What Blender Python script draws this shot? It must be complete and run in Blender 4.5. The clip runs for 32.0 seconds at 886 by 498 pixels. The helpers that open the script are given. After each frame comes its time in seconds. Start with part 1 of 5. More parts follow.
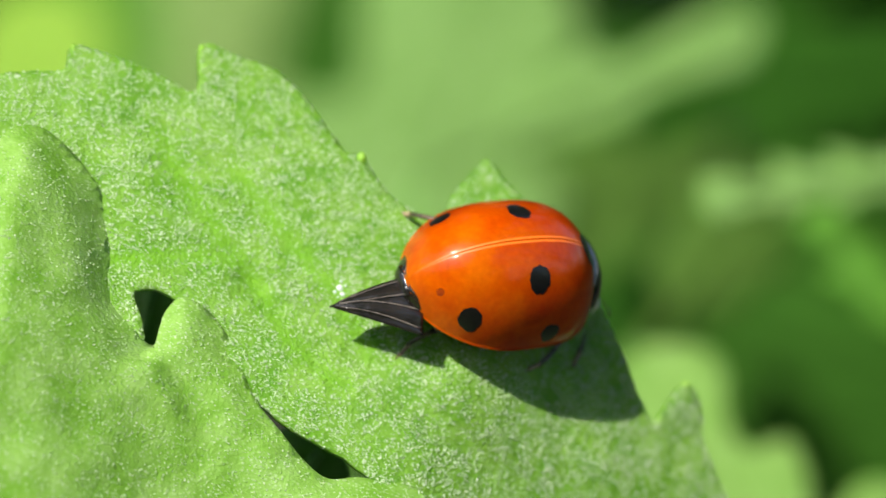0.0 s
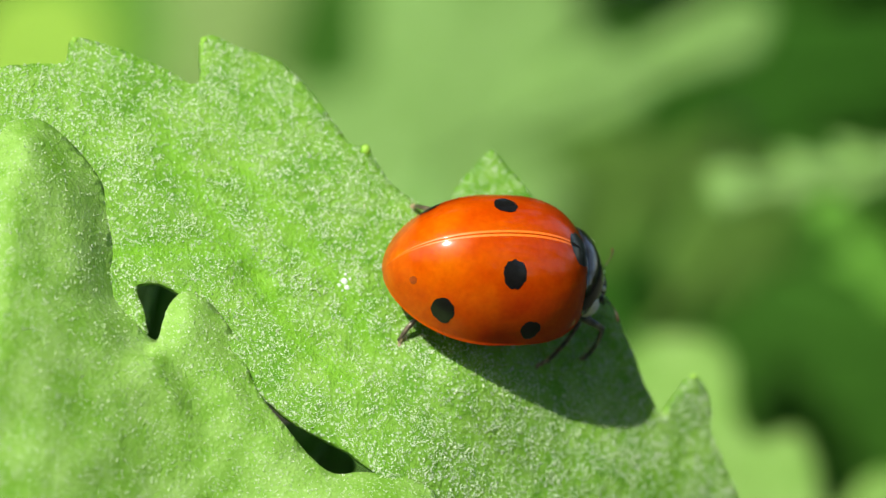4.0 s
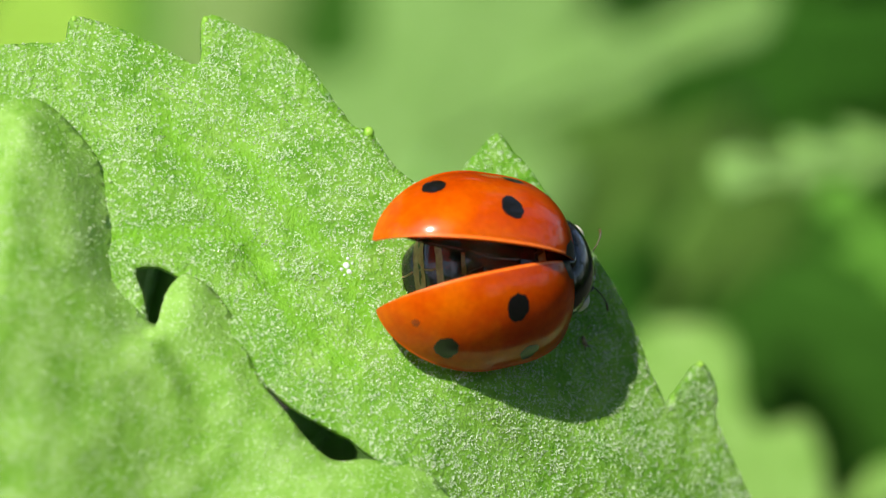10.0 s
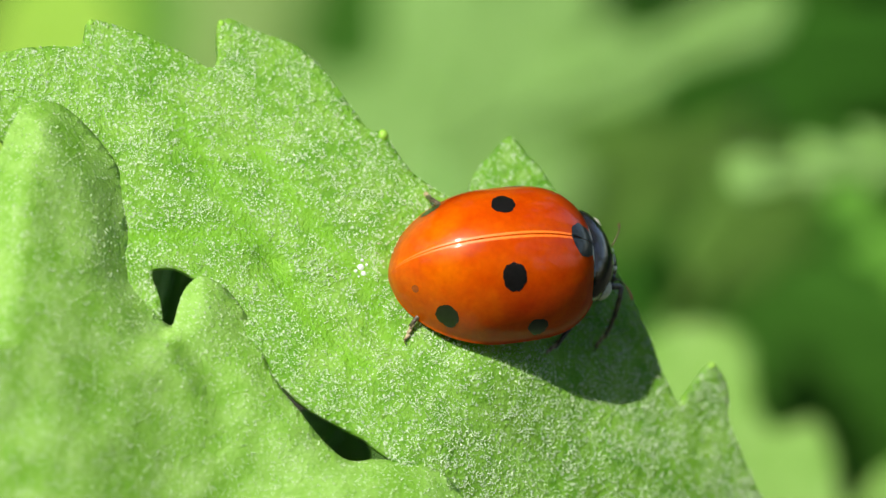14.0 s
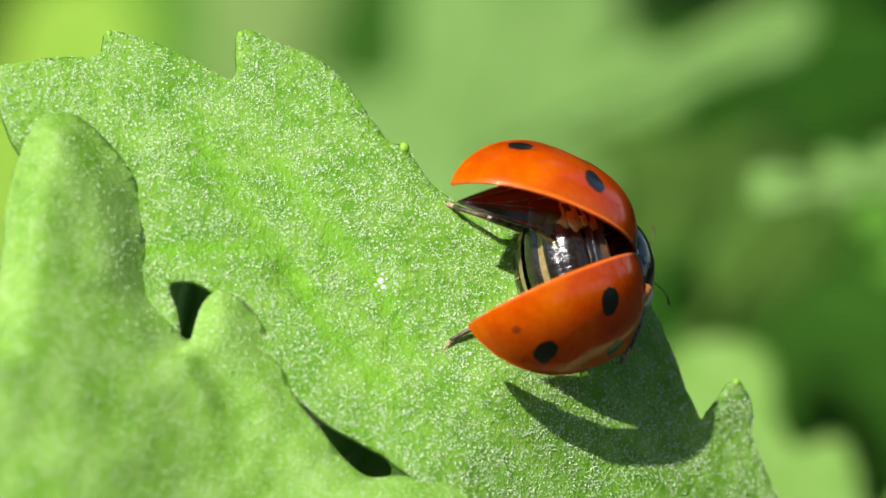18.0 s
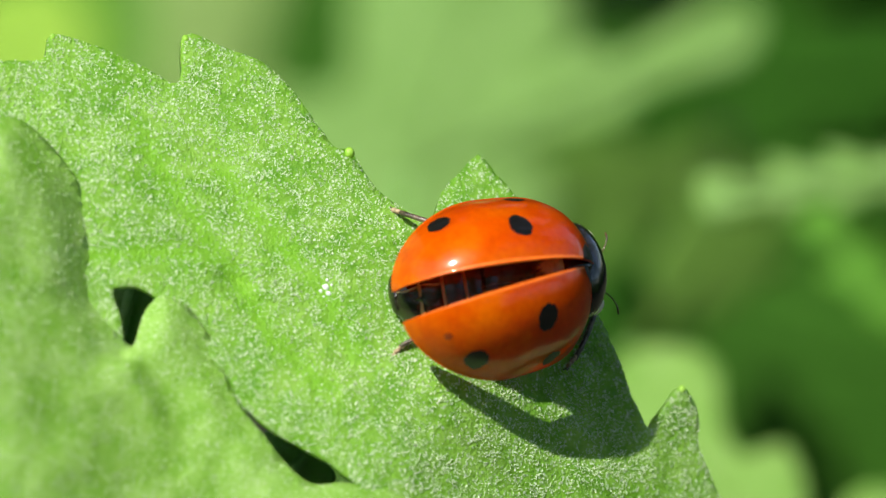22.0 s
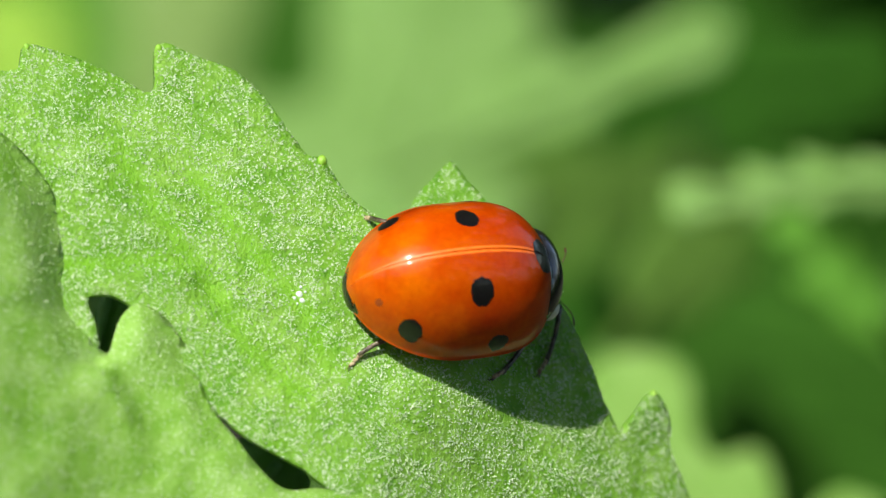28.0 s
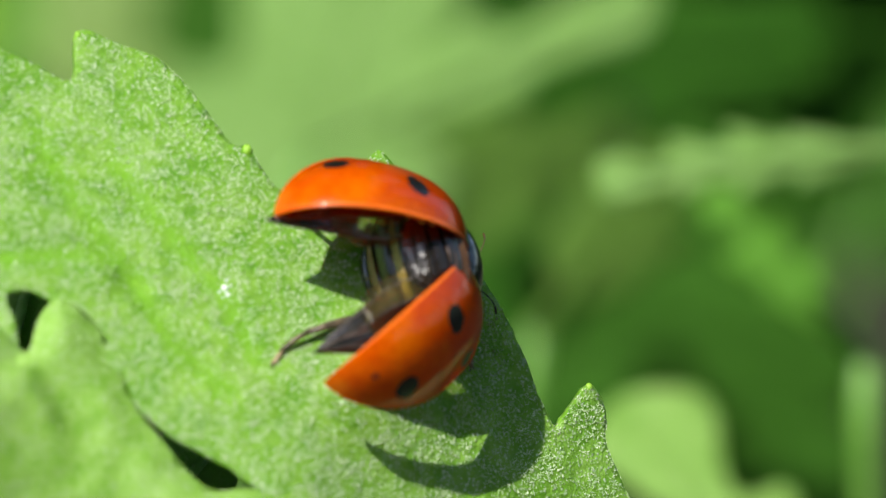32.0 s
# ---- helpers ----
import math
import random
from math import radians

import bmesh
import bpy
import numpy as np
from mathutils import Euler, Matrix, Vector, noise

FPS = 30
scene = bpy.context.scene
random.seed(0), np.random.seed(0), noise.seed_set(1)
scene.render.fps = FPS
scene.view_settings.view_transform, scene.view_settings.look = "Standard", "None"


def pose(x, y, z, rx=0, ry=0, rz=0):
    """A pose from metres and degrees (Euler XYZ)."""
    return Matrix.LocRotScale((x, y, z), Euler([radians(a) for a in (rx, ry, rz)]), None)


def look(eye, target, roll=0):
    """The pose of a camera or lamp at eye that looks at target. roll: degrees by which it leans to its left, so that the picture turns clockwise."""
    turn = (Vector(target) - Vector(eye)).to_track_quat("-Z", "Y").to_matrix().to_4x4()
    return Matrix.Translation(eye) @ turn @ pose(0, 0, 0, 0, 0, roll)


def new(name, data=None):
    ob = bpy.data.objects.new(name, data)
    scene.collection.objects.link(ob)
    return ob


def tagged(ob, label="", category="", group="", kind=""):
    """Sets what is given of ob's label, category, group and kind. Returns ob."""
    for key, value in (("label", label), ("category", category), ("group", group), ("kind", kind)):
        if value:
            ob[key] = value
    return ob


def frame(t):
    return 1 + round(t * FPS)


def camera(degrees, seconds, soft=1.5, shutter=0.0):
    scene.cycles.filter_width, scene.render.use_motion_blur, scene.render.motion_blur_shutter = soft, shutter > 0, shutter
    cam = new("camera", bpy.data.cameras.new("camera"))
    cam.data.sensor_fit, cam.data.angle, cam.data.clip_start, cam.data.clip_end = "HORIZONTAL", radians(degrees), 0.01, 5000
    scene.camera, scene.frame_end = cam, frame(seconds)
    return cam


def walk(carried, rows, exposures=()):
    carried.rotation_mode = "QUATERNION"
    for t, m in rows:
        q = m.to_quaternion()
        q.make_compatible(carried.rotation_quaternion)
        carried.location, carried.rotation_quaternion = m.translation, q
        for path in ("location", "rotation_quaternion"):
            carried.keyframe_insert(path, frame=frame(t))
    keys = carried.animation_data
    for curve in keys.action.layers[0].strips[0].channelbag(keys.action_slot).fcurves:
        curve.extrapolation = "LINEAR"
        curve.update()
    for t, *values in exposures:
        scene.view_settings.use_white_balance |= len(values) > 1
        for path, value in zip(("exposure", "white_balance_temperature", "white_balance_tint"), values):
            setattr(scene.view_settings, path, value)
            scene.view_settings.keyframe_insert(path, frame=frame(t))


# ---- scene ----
# A seven-spot ladybird on a lobed leaf, life size: lengths below are millimetres, MM turns them into metres.
MM = 0.001
CENTRE = Vector((0.0, 0.0, 0.12))          # where the lens is aimed, 12 cm above the soil
DOWN = 20.0                                # the camera looks down by this angle
PIC = Matrix.Translation(CENTRE) @ pose(0, 0, 0, 90 - DOWN, 0, 0)   # x right, y up the picture, z to the lens


def view(yaw, pitch, roll, dist, side=0.0, rise=0.0):
    """A camera pose dist mm from CENTRE, turned a little by hand."""
    return PIC @ pose(side * MM, rise * MM, dist * MM) @ pose(0, 0, 0, pitch) @ pose(0, 0, 0, 0, yaw) @ pose(0, 0, 0, 0, 0, roll)


cam = camera(11, 32.0, soft=1.3, shutter=0.5)
cam.data.dof.use_dof = True
cam.data.dof.focus_distance = 0.1512
cam.data.dof.aperture_fstop = 40.0

# seconds, yaw, pitch, roll, distance (mm), sideways and up shift (mm)
EXPOSURE = 0.52
VIEWS = [
    (0.0, -0.0444, 0.2176, 0.26, 156.59),
    (0.5, -0.3573, 0.0612, -0.27, 156.20),
    (1.0, -0.0928, 0.1589, 0.07, 156.04),
    (1.5, 0.0593, 0.2551, -0.06, 156.26),
    (2.0, 0.1558, 0.2410, 0.06, 155.60),
    (2.5, 0.1359, 0.1228, -0.01, 155.19),
    (4.5, 0.0070, 0.1243, -0.04, 155.50),
    (5.0, 0.1149, 0.0078, 0.11, 155.86),
    (5.5, 0.1999, 0.0170, 0.01, 155.31),
    (6.0, -0.0000, -0.0000, -0.00, 156.00),
    (6.5, 0.0262, -0.1456, 0.09, 156.09),
    (7.0, -0.0168, -0.1359, 0.07, 155.90),
    (7.5, 0.0351, -0.1956, 0.22, 155.88),
    (8.0, 0.2682, -0.1018, 0.24, 155.79),
    (8.5, 0.3181, 0.0061, 0.29, 155.95),
    (9.0, 0.0844, 0.0168, 0.42, 156.02),
    (9.5, 0.3876, -0.0308, 0.28, 152.91),
    (10.0, 0.0663, -0.0706, 0.28, 153.03),
    (10.5, 0.4194, 0.0783, 0.27, 153.63),
    (11.0, 0.1782, 0.0818, 0.37, 153.81),
    (11.5, 0.2223, -0.1257, 0.29, 153.96),
    (12.0, 0.1214, -0.2097, 0.12, 153.45),
    (12.5, 0.4723, -0.0929, 0.23, 153.66),
    (13.0, 0.4335, -0.1054, 0.22, 155.03),
    (13.5, 0.2958, -0.0577, 0.30, 154.36),
    (15.5, 0.1256, -0.0385, 0.25, 154.23),
    (16.0, 0.1426, -0.0585, 0.36, 153.93),
    (16.5, 0.3830, 0.0433, 0.39, 153.56),
    (17.0, 0.3687, 0.0623, 0.57, 154.22),
    (17.5, 0.2298, 0.0088, 0.49, 152.80),
    (18.0, 0.5042, 0.1251, 0.46, 152.54),
    (18.5, 0.3049, 0.1302, 0.52, 152.22),
    (19.0, 0.2336, 0.2645, 0.48, 152.44),
    (19.5, 0.1624, 0.0901, 0.54, 151.54),
    (20.0, 0.1171, 0.1513, 0.80, 150.65),
    (20.5, -0.1019, 0.3036, 0.61, 150.68),
    (21.0, -0.2083, 0.1742, 0.54, 150.38),
    (21.5, -0.2565, 0.2366, 0.53, 152.15),
    (22.0, -0.1755, 0.2059, 0.63, 151.79),
    (22.5, -0.1117, 0.0668, 0.62, 151.76),
    (23.0, -0.0954, -0.0560, 0.63, 151.48),
    (23.5, -0.1375, -0.0184, 0.34, 150.38),
    (24.0, -0.2671, 0.0177, 0.36, 149.80),
    (24.5, -0.0080, -0.0356, 0.58, 149.10),
    (26.5, -0.1672, 0.0601, 0.77, 152.29),
    (27.0, -0.2026, 0.3180, 0.59, 152.83),
    (27.5, -0.5585, 0.4242, 0.23, 152.95),
    (28.0, -0.5140, 0.2910, 0.34, 152.77),
    (28.5, -0.2034, 0.3096, 0.20, 153.31),
    (29.0, -0.0958, 0.2941, 0.11, 152.51),
    (29.5, -0.0950, 0.2794, 0.23, 151.72),
    (30.0, -0.0024, 0.3514, 0.40, 151.94),
    (30.5, 0.0777, 0.2992, 0.18, 151.98),
    (31.0, -0.2144, 0.2148, -0.01, 151.94),
    (31.5, -0.5784, 0.2150, 0.22, 149.92, 0.0, 0.0),
    (31.75, -0.5784, 0.2150, 0.22, 149.92, 0.0, 0.0),
    (31.92, -1.6040, -0.3518, 0.00, 148.57, -0.5, 1.4),
    (32.0, -1.6040, -0.3518, 0.00, 148.57, -0.5, 1.4),
]
walk(cam, [(row[0], view(*row[1:])) for row in VIEWS], exposures=[(0.0, EXPOSURE), (32.0, EXPOSURE)])

# ---- daylight ----
SUN_WAY = (PIC.to_3x3() @ Vector((-0.38, 0.60, 0.70))).normalized()
world = bpy.data.worlds.new("sky")
scene.world = world
world.use_nodes = True
nodes, links = world.node_tree.nodes, world.node_tree.links
sky = nodes.new("ShaderNodeTexSky")
sky.sky_type = 'NISHITA'
sky.sun_disc = False
sky.sun_elevation = math.asin(SUN_WAY.z)
sky.sun_rotation = math.atan2(SUN_WAY.x, SUN_WAY.y)
links.new(sky.outputs["Color"], nodes["Background"].inputs["Color"])
nodes["Background"].inputs["Strength"].default_value = 0.15
sun_data = bpy.data.lights.new("sun", 'SUN')
sun_data.energy, sun_data.angle, sun_data.color = 4.9, radians(0.6), (1.0, 0.95, 0.86)
sun = new("sun", sun_data)
sun.matrix_world = look(SUN_WAY * 3, (0, 0, 0))


# ---- materials ----
class Nodes:
    """A small wrapper round one node material."""

    def __init__(self, name):
        self.mat = bpy.data.materials.new(name)
        self.mat.use_nodes = True
        self.tree = self.mat.node_tree
        self.bsdf = self.tree.nodes["Principled BSDF"]
        self.out = self.tree.nodes["Material Output"]
        self.coord = self.tree.nodes.new("ShaderNodeTexCoord").outputs["Object"]

    def link(self, a, b):
        self.tree.links.new(a, b)

    def put(self, **values):
        for key, value in values.items():
            socket = self.bsdf.inputs[key.replace("_", " ")]
            if hasattr(value, "is_output"):
                self.link(value, socket)
            else:
                socket.default_value = (*value, 1.0) if isinstance(value, tuple) else value

    def noise(self, per_mm, detail=3.0, rough=0.55, stretch=None):
        tex = self.tree.nodes.new("ShaderNodeTexNoise")
        tex.inputs["Scale"].default_value = per_mm / MM
        tex.inputs["Detail"].default_value = detail
        tex.inputs["Roughness"].default_value = rough
        source = self.coord
        if stretch:
            mapping = self.tree.nodes.new("ShaderNodeMapping")
            mapping.inputs["Scale"].default_value = stretch
            self.link(self.coord, mapping.inputs["Vector"])
            source = mapping.outputs["Vector"]
        self.link(source, tex.inputs["Vector"])
        return tex.outputs["Fac"]

    def cells(self, per_mm):
        tex = self.tree.nodes.new("ShaderNodeTexVoronoi")
        tex.inputs["Scale"].default_value = per_mm / MM
        self.link(self.coord, tex.inputs["Vector"])
        return tex.outputs["Distance"]

    def ramp(self, fac, *stops):
        node = self.tree.nodes.new("ShaderNodeValToRGB")
        els = node.color_ramp.elements
        while len(els) < len(stops):
            els.new(0.5)
        for el, (at, colour) in zip(els, stops):
            el.position, el.color = at, (*colour, 1.0)
        self.link(fac, node.inputs["Fac"])
        return node.outputs["Color"]

    def mix(self, fac, a, b, how='MIX'):
        node = self.tree.nodes.new("ShaderNodeMixRGB")
        node.blend_type = how
        for socket, value in zip(node.inputs, (fac, a, b)):
            if hasattr(value, "is_output"):
                self.link(value, socket)
            elif isinstance(value, tuple):
                socket.default_value = (*value, 1.0)
            else:
                socket.default_value = value
        return node.outputs["Color"]

    def bump(self, height, strength, depth_mm, under=None):
        node = self.tree.nodes.new("ShaderNodeBump")
        node.inputs["Strength"].default_value = strength
        node.inputs["Distance"].default_value = depth_mm * MM
        self.link(height, node.inputs["Height"])
        if under:
            self.link(under, node.inputs["Normal"])
        return node.outputs["Normal"]

    def blend(self, shader, colour, fac, normal=None):
        """Mixes another shader (translucent, transparent) into the surface."""
        node = self.tree.nodes.new(shader)
        if hasattr(colour, "is_output"):
            self.link(colour, node.inputs["Color"])
        else:
            node.inputs["Color"].default_value = (*colour, 1.0)
        mixer = self.tree.nodes.new("ShaderNodeMixShader")
        if hasattr(fac, "is_output"):
            self.link(fac, mixer.inputs[0])
        else:
            mixer.inputs[0].default_value = fac
        old = self.out.inputs["Surface"].links[0].from_socket
        self.link(old, mixer.inputs[1])
        self.link(node.outputs[0], mixer.inputs[2])
        self.link(mixer.outputs[0], self.out.inputs["Surface"])
        return self


def leaf_material(name, dark, light, pale, sheen=0.4, translucent=0.25, grain=1.0, spec=0.5):
    """A finely felted leaf: broad blotches, pale papillae and a bumpy, slightly waxy skin."""
    m = Nodes(name)
    broad = m.ramp(m.noise(0.45, 4), (0.32, dark), (0.68, light))
    dots = m.ramp(m.cells(6.5), (0.10, (1, 1, 1)), (0.42, (0, 0, 0)))
    clumps = m.ramp(m.noise(3.2, 4, 0.7), (0.42, (0, 0, 0)), (0.56, (1, 1, 1)))
    felt = m.mix(1.0, m.mix(min(1.0, 0.85 * grain), (0, 0, 0), dots), clumps, 'MULTIPLY')
    mottle = m.ramp(m.noise(1.7, 4, 0.65), (0.36, (0.74, 0.86, 0.45)), (0.5, (1.0, 1.0, 1.0)), (0.64, (1.18, 1.10, 1.5)))
    broad = m.mix(0.85 * grain, broad, m.mix(1.0, broad, mottle, 'MULTIPLY'))
    rib = m.tree.nodes.new("ShaderNodeAttribute")
    rib.attribute_name = "rib"                 # 1 along the bare veins, 0 between
    bare = m.mix(m.noise(2.0, 3), rib.outputs["Fac"], m.mix(1.0, rib.outputs["Fac"], (0.35, 0.35, 0.35), 'MULTIPLY'))
    broad = m.mix(bare, broad, m.mix(1.0, light, (0.78, 1.0, 0.2), 'MULTIPLY'))
    colour = m.mix(m.mix(bare, felt, (0.0, 0.0, 0.0)), broad, pale)
    soft = m.bump(m.noise(1.3, 3), 0.35 * grain, 0.25)
    cells = m.bump(m.cells(6.5), min(1.0, 0.55 * grain), -0.06, soft)
    fine = m.bump(m.noise(16.0, 2, 0.7), 0.9 * grain, 0.06, cells)
    gloss = m.tree.nodes.new("ShaderNodeMapRange")
    m.link(dots, gloss.inputs["Value"])
    gloss.inputs["To Min"].default_value, gloss.inputs["To Max"].default_value = sheen + 0.1, sheen * 0.6
    shine = m.tree.nodes.new("ShaderNodeMapRange")
    m.link(dots, shine.inputs["Value"])
    shine.inputs["To Min"].default_value, shine.inputs["To Max"].default_value = spec * 0.6, min(1.0, spec * 1.6)
    m.put(Base_Color=colour, Roughness=gloss.outputs["Result"], Specular_IOR_Level=shine.outputs["Result"], Normal=fine)
    m.blend("ShaderNodeBsdfTranslucent", m.mix(1.0, colour, (0.9, 1.0, 0.35), 'MULTIPLY'), translucent)
    return m.mat


# The near-white papillae colour is pale felt with sun glints painted in.
LEAF = leaf_material("felted_leaf", (0.135, 0.375, 0.008), (0.27, 0.54, 0.06), (0.72, 0.84, 0.64), 0.25, 0.28, 1.2, 0.7)
LEAF_LOBE = leaf_material("felted_leaf_lobe", (0.18, 0.41, 0.03), (0.34, 0.585, 0.13), (0.56, 0.70, 0.42), 0.45, 0.3, 0.7, 0.4)
LEAF_YOUNG = leaf_material("young_leaf", (0.15, 0.30, 0.065), (0.22, 0.385, 0.11), (0.28, 0.42, 0.15), 0.55, 0.3, 0.5, 0.2)
LEAF_PALE = leaf_material("pale_leaf", (0.17, 0.34, 0.06), (0.24, 0.42, 0.10), (0.30, 0.46, 0.14), 0.55, 0.3, 0.5, 0.2)
LEAF_YELLOW = leaf_material("yellow_green_leaf", (0.24, 0.44, 0.04), (0.31, 0.52, 0.07), (0.34, 0.54, 0.12), 0.55, 0.3, 0.5, 0.2)
LEAF_GREY = leaf_material("greyish_leaf", (0.15, 0.25, 0.06), (0.20, 0.32, 0.09), (0.26, 0.38, 0.14), 0.55, 0.2, 0.5, 0.2)
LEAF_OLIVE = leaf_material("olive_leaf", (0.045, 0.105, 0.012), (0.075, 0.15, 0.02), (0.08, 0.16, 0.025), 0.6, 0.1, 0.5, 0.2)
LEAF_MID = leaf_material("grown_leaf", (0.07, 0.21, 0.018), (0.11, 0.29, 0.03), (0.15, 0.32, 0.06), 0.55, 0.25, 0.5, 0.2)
# Very dark green: shade among the plants behind, put into the leaf colour.
LEAF_DEEP_SHADE = leaf_material("deep_shade_leaf", (0.013, 0.058, 0.004), (0.025, 0.09, 0.006), (0.03, 0.095, 0.008), 0.7, 0.05, 0.5, 0.1)


def plain_material(name, dark, light, roughness, per_mm=6.0, bump=0.3, depth=0.02, coat=0.0, spec=0.5, metallic=0.0):
    m = Nodes(name)
    fac = m.noise(per_mm, 4)
    m.put(Base_Color=m.ramp(fac, (0.3, dark), (0.7, light)), Roughness=roughness, Specular_IOR_Level=spec,
          Normal=m.bump(m.noise(per_mm * 3, 2), bump, depth), Coat_Weight=coat, Coat_Roughness=0.08, Metallic=metallic)
    return m.mat


def elytra_material():
    """Glossy orange-red wing case: a clear coat over a mottled, slightly translucent layer."""
    m = Nodes("wing_case_red")
    colour = m.ramp(m.noise(0.55, 4, 0.6), (0.32, (0.70, 0.075, 0.0004)), (0.5, (0.80, 0.125, 0.0005)), (0.7, (0.88, 0.20, 0.001)))
    fine = m.ramp(m.noise(5.0, 4), (0.3, (0.82, 0.74, 0.7)), (0.7, (1, 1, 1)))
    colour = m.mix(0.6, colour, m.mix(1.0, colour, fine, 'MULTIPLY'))
    split = m.tree.nodes.new("ShaderNodeSeparateXYZ")
    m.link(m.coord, split.inputs["Vector"])
    length = m.tree.nodes.new("ShaderNodeMapRange")
    length.inputs["From Min"].default_value, length.inputs["From Max"].default_value = -6.5 * MM, -0.5 * MM
    m.link(split.outputs["X"], length.inputs["Value"])
    colour = m.mix(1.0, colour, m.ramp(length.outputs["Result"], (0.0, (1.1, 1.35, 1.0)), (0.35, (1.0, 0.95, 0.9)), (1.0, (0.90, 0.70, 0.8))), 'MULTIPLY')
    m.put(Base_Color=colour, Roughness=0.28, Specular_IOR_Level=0.12, Coat_Weight=0.95, Coat_Roughness=0.12, Coat_IOR=1.52,
          Normal=m.bump(m.noise(2.2, 3), 0.06, 0.05))
    m.link(m.bump(m.noise(0.8, 2), 0.08, 0.06), m.bsdf.inputs["Coat Normal"])
    m.blend("ShaderNodeBsdfTranslucent", m.mix(1.0, colour, (1.0, 1.1, 0.6), 'MULTIPLY'), 0.48)
    return m.mat


def wing_material(name="folded_wing_membrane", dark=(0.006, 0.005, 0.004), light=(0.05, 0.027, 0.013), tint=(0.45, 0.36, 0.24), least=0.04, most=0.42):
    """A smoky folded membrane; tint, least and most set how it lets light through."""
    m = Nodes(name)
    colour = m.ramp(m.noise(0.8, 4), (0.35, dark), (0.7, light))
    creased = m.bump(m.noise(1.6, 3, stretch=(0.3, 1, 1)), 0.55, 0.14)
    m.put(Base_Color=colour, Roughness=0.2, Specular_IOR_Level=0.6, Coat_Weight=0.9, Coat_Roughness=0.1, Normal=m.bump(m.noise(7.0, 3), 0.4, 0.04, creased))
    m.blend("ShaderNodeBsdfTransparent", tint, m.ramp(m.noise(0.6, 3), (0.36, (least,) * 3), (0.7, (most,) * 3)))
    return m.mat


def ring_material():
    """Wrinkled black-brown shell with fine lengthwise creases."""
    m = Nodes("abdomen_shell")
    colour = m.ramp(m.noise(1.6, 5, 0.7), (0.4, (0.006, 0.005, 0.004)), (0.62, (0.02, 0.013, 0.008)), (0.8, (0.07, 0.04, 0.018)))
    folds = m.bump(m.noise(1.5, 4, 0.65, stretch=(0.35, 1, 1)), 0.9, 0.16)
    m.put(Base_Color=colour, Roughness=0.24, Specular_IOR_Level=0.5, Coat_Weight=0.8, Coat_Roughness=0.12, Normal=m.bump(m.noise(6.0, 3), 0.5, 0.05, folds))
    return m.mat


ELYTRA = elytra_material()
SPOT_BLACK = plain_material("spot_black", (0.003, 0.003, 0.003), (0.009, 0.008, 0.008), 0.35, 9, 0.2, 0.02, 0.35, 0.3)
CHITIN = plain_material("black_chitin", (0.004, 0.004, 0.005), (0.02, 0.015, 0.011), 0.16, 3, 0.25, 0.06, 0.9)
CHITIN_BROWN = plain_material("brown_chitin", (0.03, 0.014, 0.006), (0.09, 0.04, 0.014), 0.35, 4, 0.4, 0.05, 0.3)
RING_SHELL = ring_material()
YELLOW_SKIN = plain_material("yellow_abdomen_skin", (0.46, 0.25, 0.03), (0.66, 0.43, 0.09), 0.35, 1.8, 0.6, 0.12, 0.4)
BAND_SKIN = plain_material("pale_band_skin", (0.21, 0.14, 0.055), (0.44, 0.33, 0.15), 0.4, 4, 0.3, 0.04, 0.2)
CREAM = plain_material("cream_patch", (0.62, 0.56, 0.42), (0.8, 0.76, 0.62), 0.35, 5, 0.2, 0.02, 0.3)
LEG_HAIR = plain_material("leg_shell", (0.006, 0.005, 0.004), (0.16, 0.12, 0.075), 0.3, 5, 0.8, 0.04, 0.5)
FOOT_PALE = plain_material("foot_pads", (0.16, 0.11, 0.05), (0.5, 0.4, 0.24), 0.5, 8, 0.4, 0.03)
HAIR = plain_material("leaf_hair", (0.46, 0.65, 0.30), (0.78, 0.87, 0.66), 0.13, 5, 0.1, 0.01, 1.0, 1.0)
BROWN_SPOT = plain_material("brown_smudge", (0.22, 0.024, 0.001), (0.36, 0.045, 0.002), 0.3, 9, 0.1, 0.02, 0.8)
SEAM = plain_material("wing_case_seam", (0.78, 0.13, 0.002), (0.88, 0.185, 0.004), 0.5, 6, 0.1, 0.02, 0.2)
VEIN = plain_material("leaf_vein", (0.17, 0.40, 0.015), (0.28, 0.50, 0.05), 0.45, 8, 0.6, 0.03)
STALK = plain_material("green_stalk", (0.09, 0.24, 0.03), (0.17, 0.36, 0.06), 0.45, 1.5, 0.5, 0.1)
SOIL = plain_material("dark_soil", (0.008, 0.011, 0.004), (0.022, 0.026, 0.01), 0.95, 0.12, 1.0, 2.0)
GLINT = plain_material("dry_droplet_mark", (0.5, 0.62, 0.5), (0.8, 0.86, 0.82), 0.1, 8, 0.5, 0.03, 0.6)


# ---- mesh helpers ----
def part(name, bm, material, parent=None, label="", smooth=True):
    """Links a bmesh in millimetres as one mesh object."""
    bmesh.ops.scale(bm, vec=(MM, MM, MM), verts=bm.verts)
    bmesh.ops.recalc_face_normals(bm, faces=bm.faces)
    mesh = bpy.data.meshes.new(name)
    bm.to_mesh(mesh)
    bm.free()
    if smooth:
        mesh.shade_smooth()
    mesh.materials.append(material)
    ob = new(name, mesh)
    ob.parent = parent
    return tagged(ob, label)


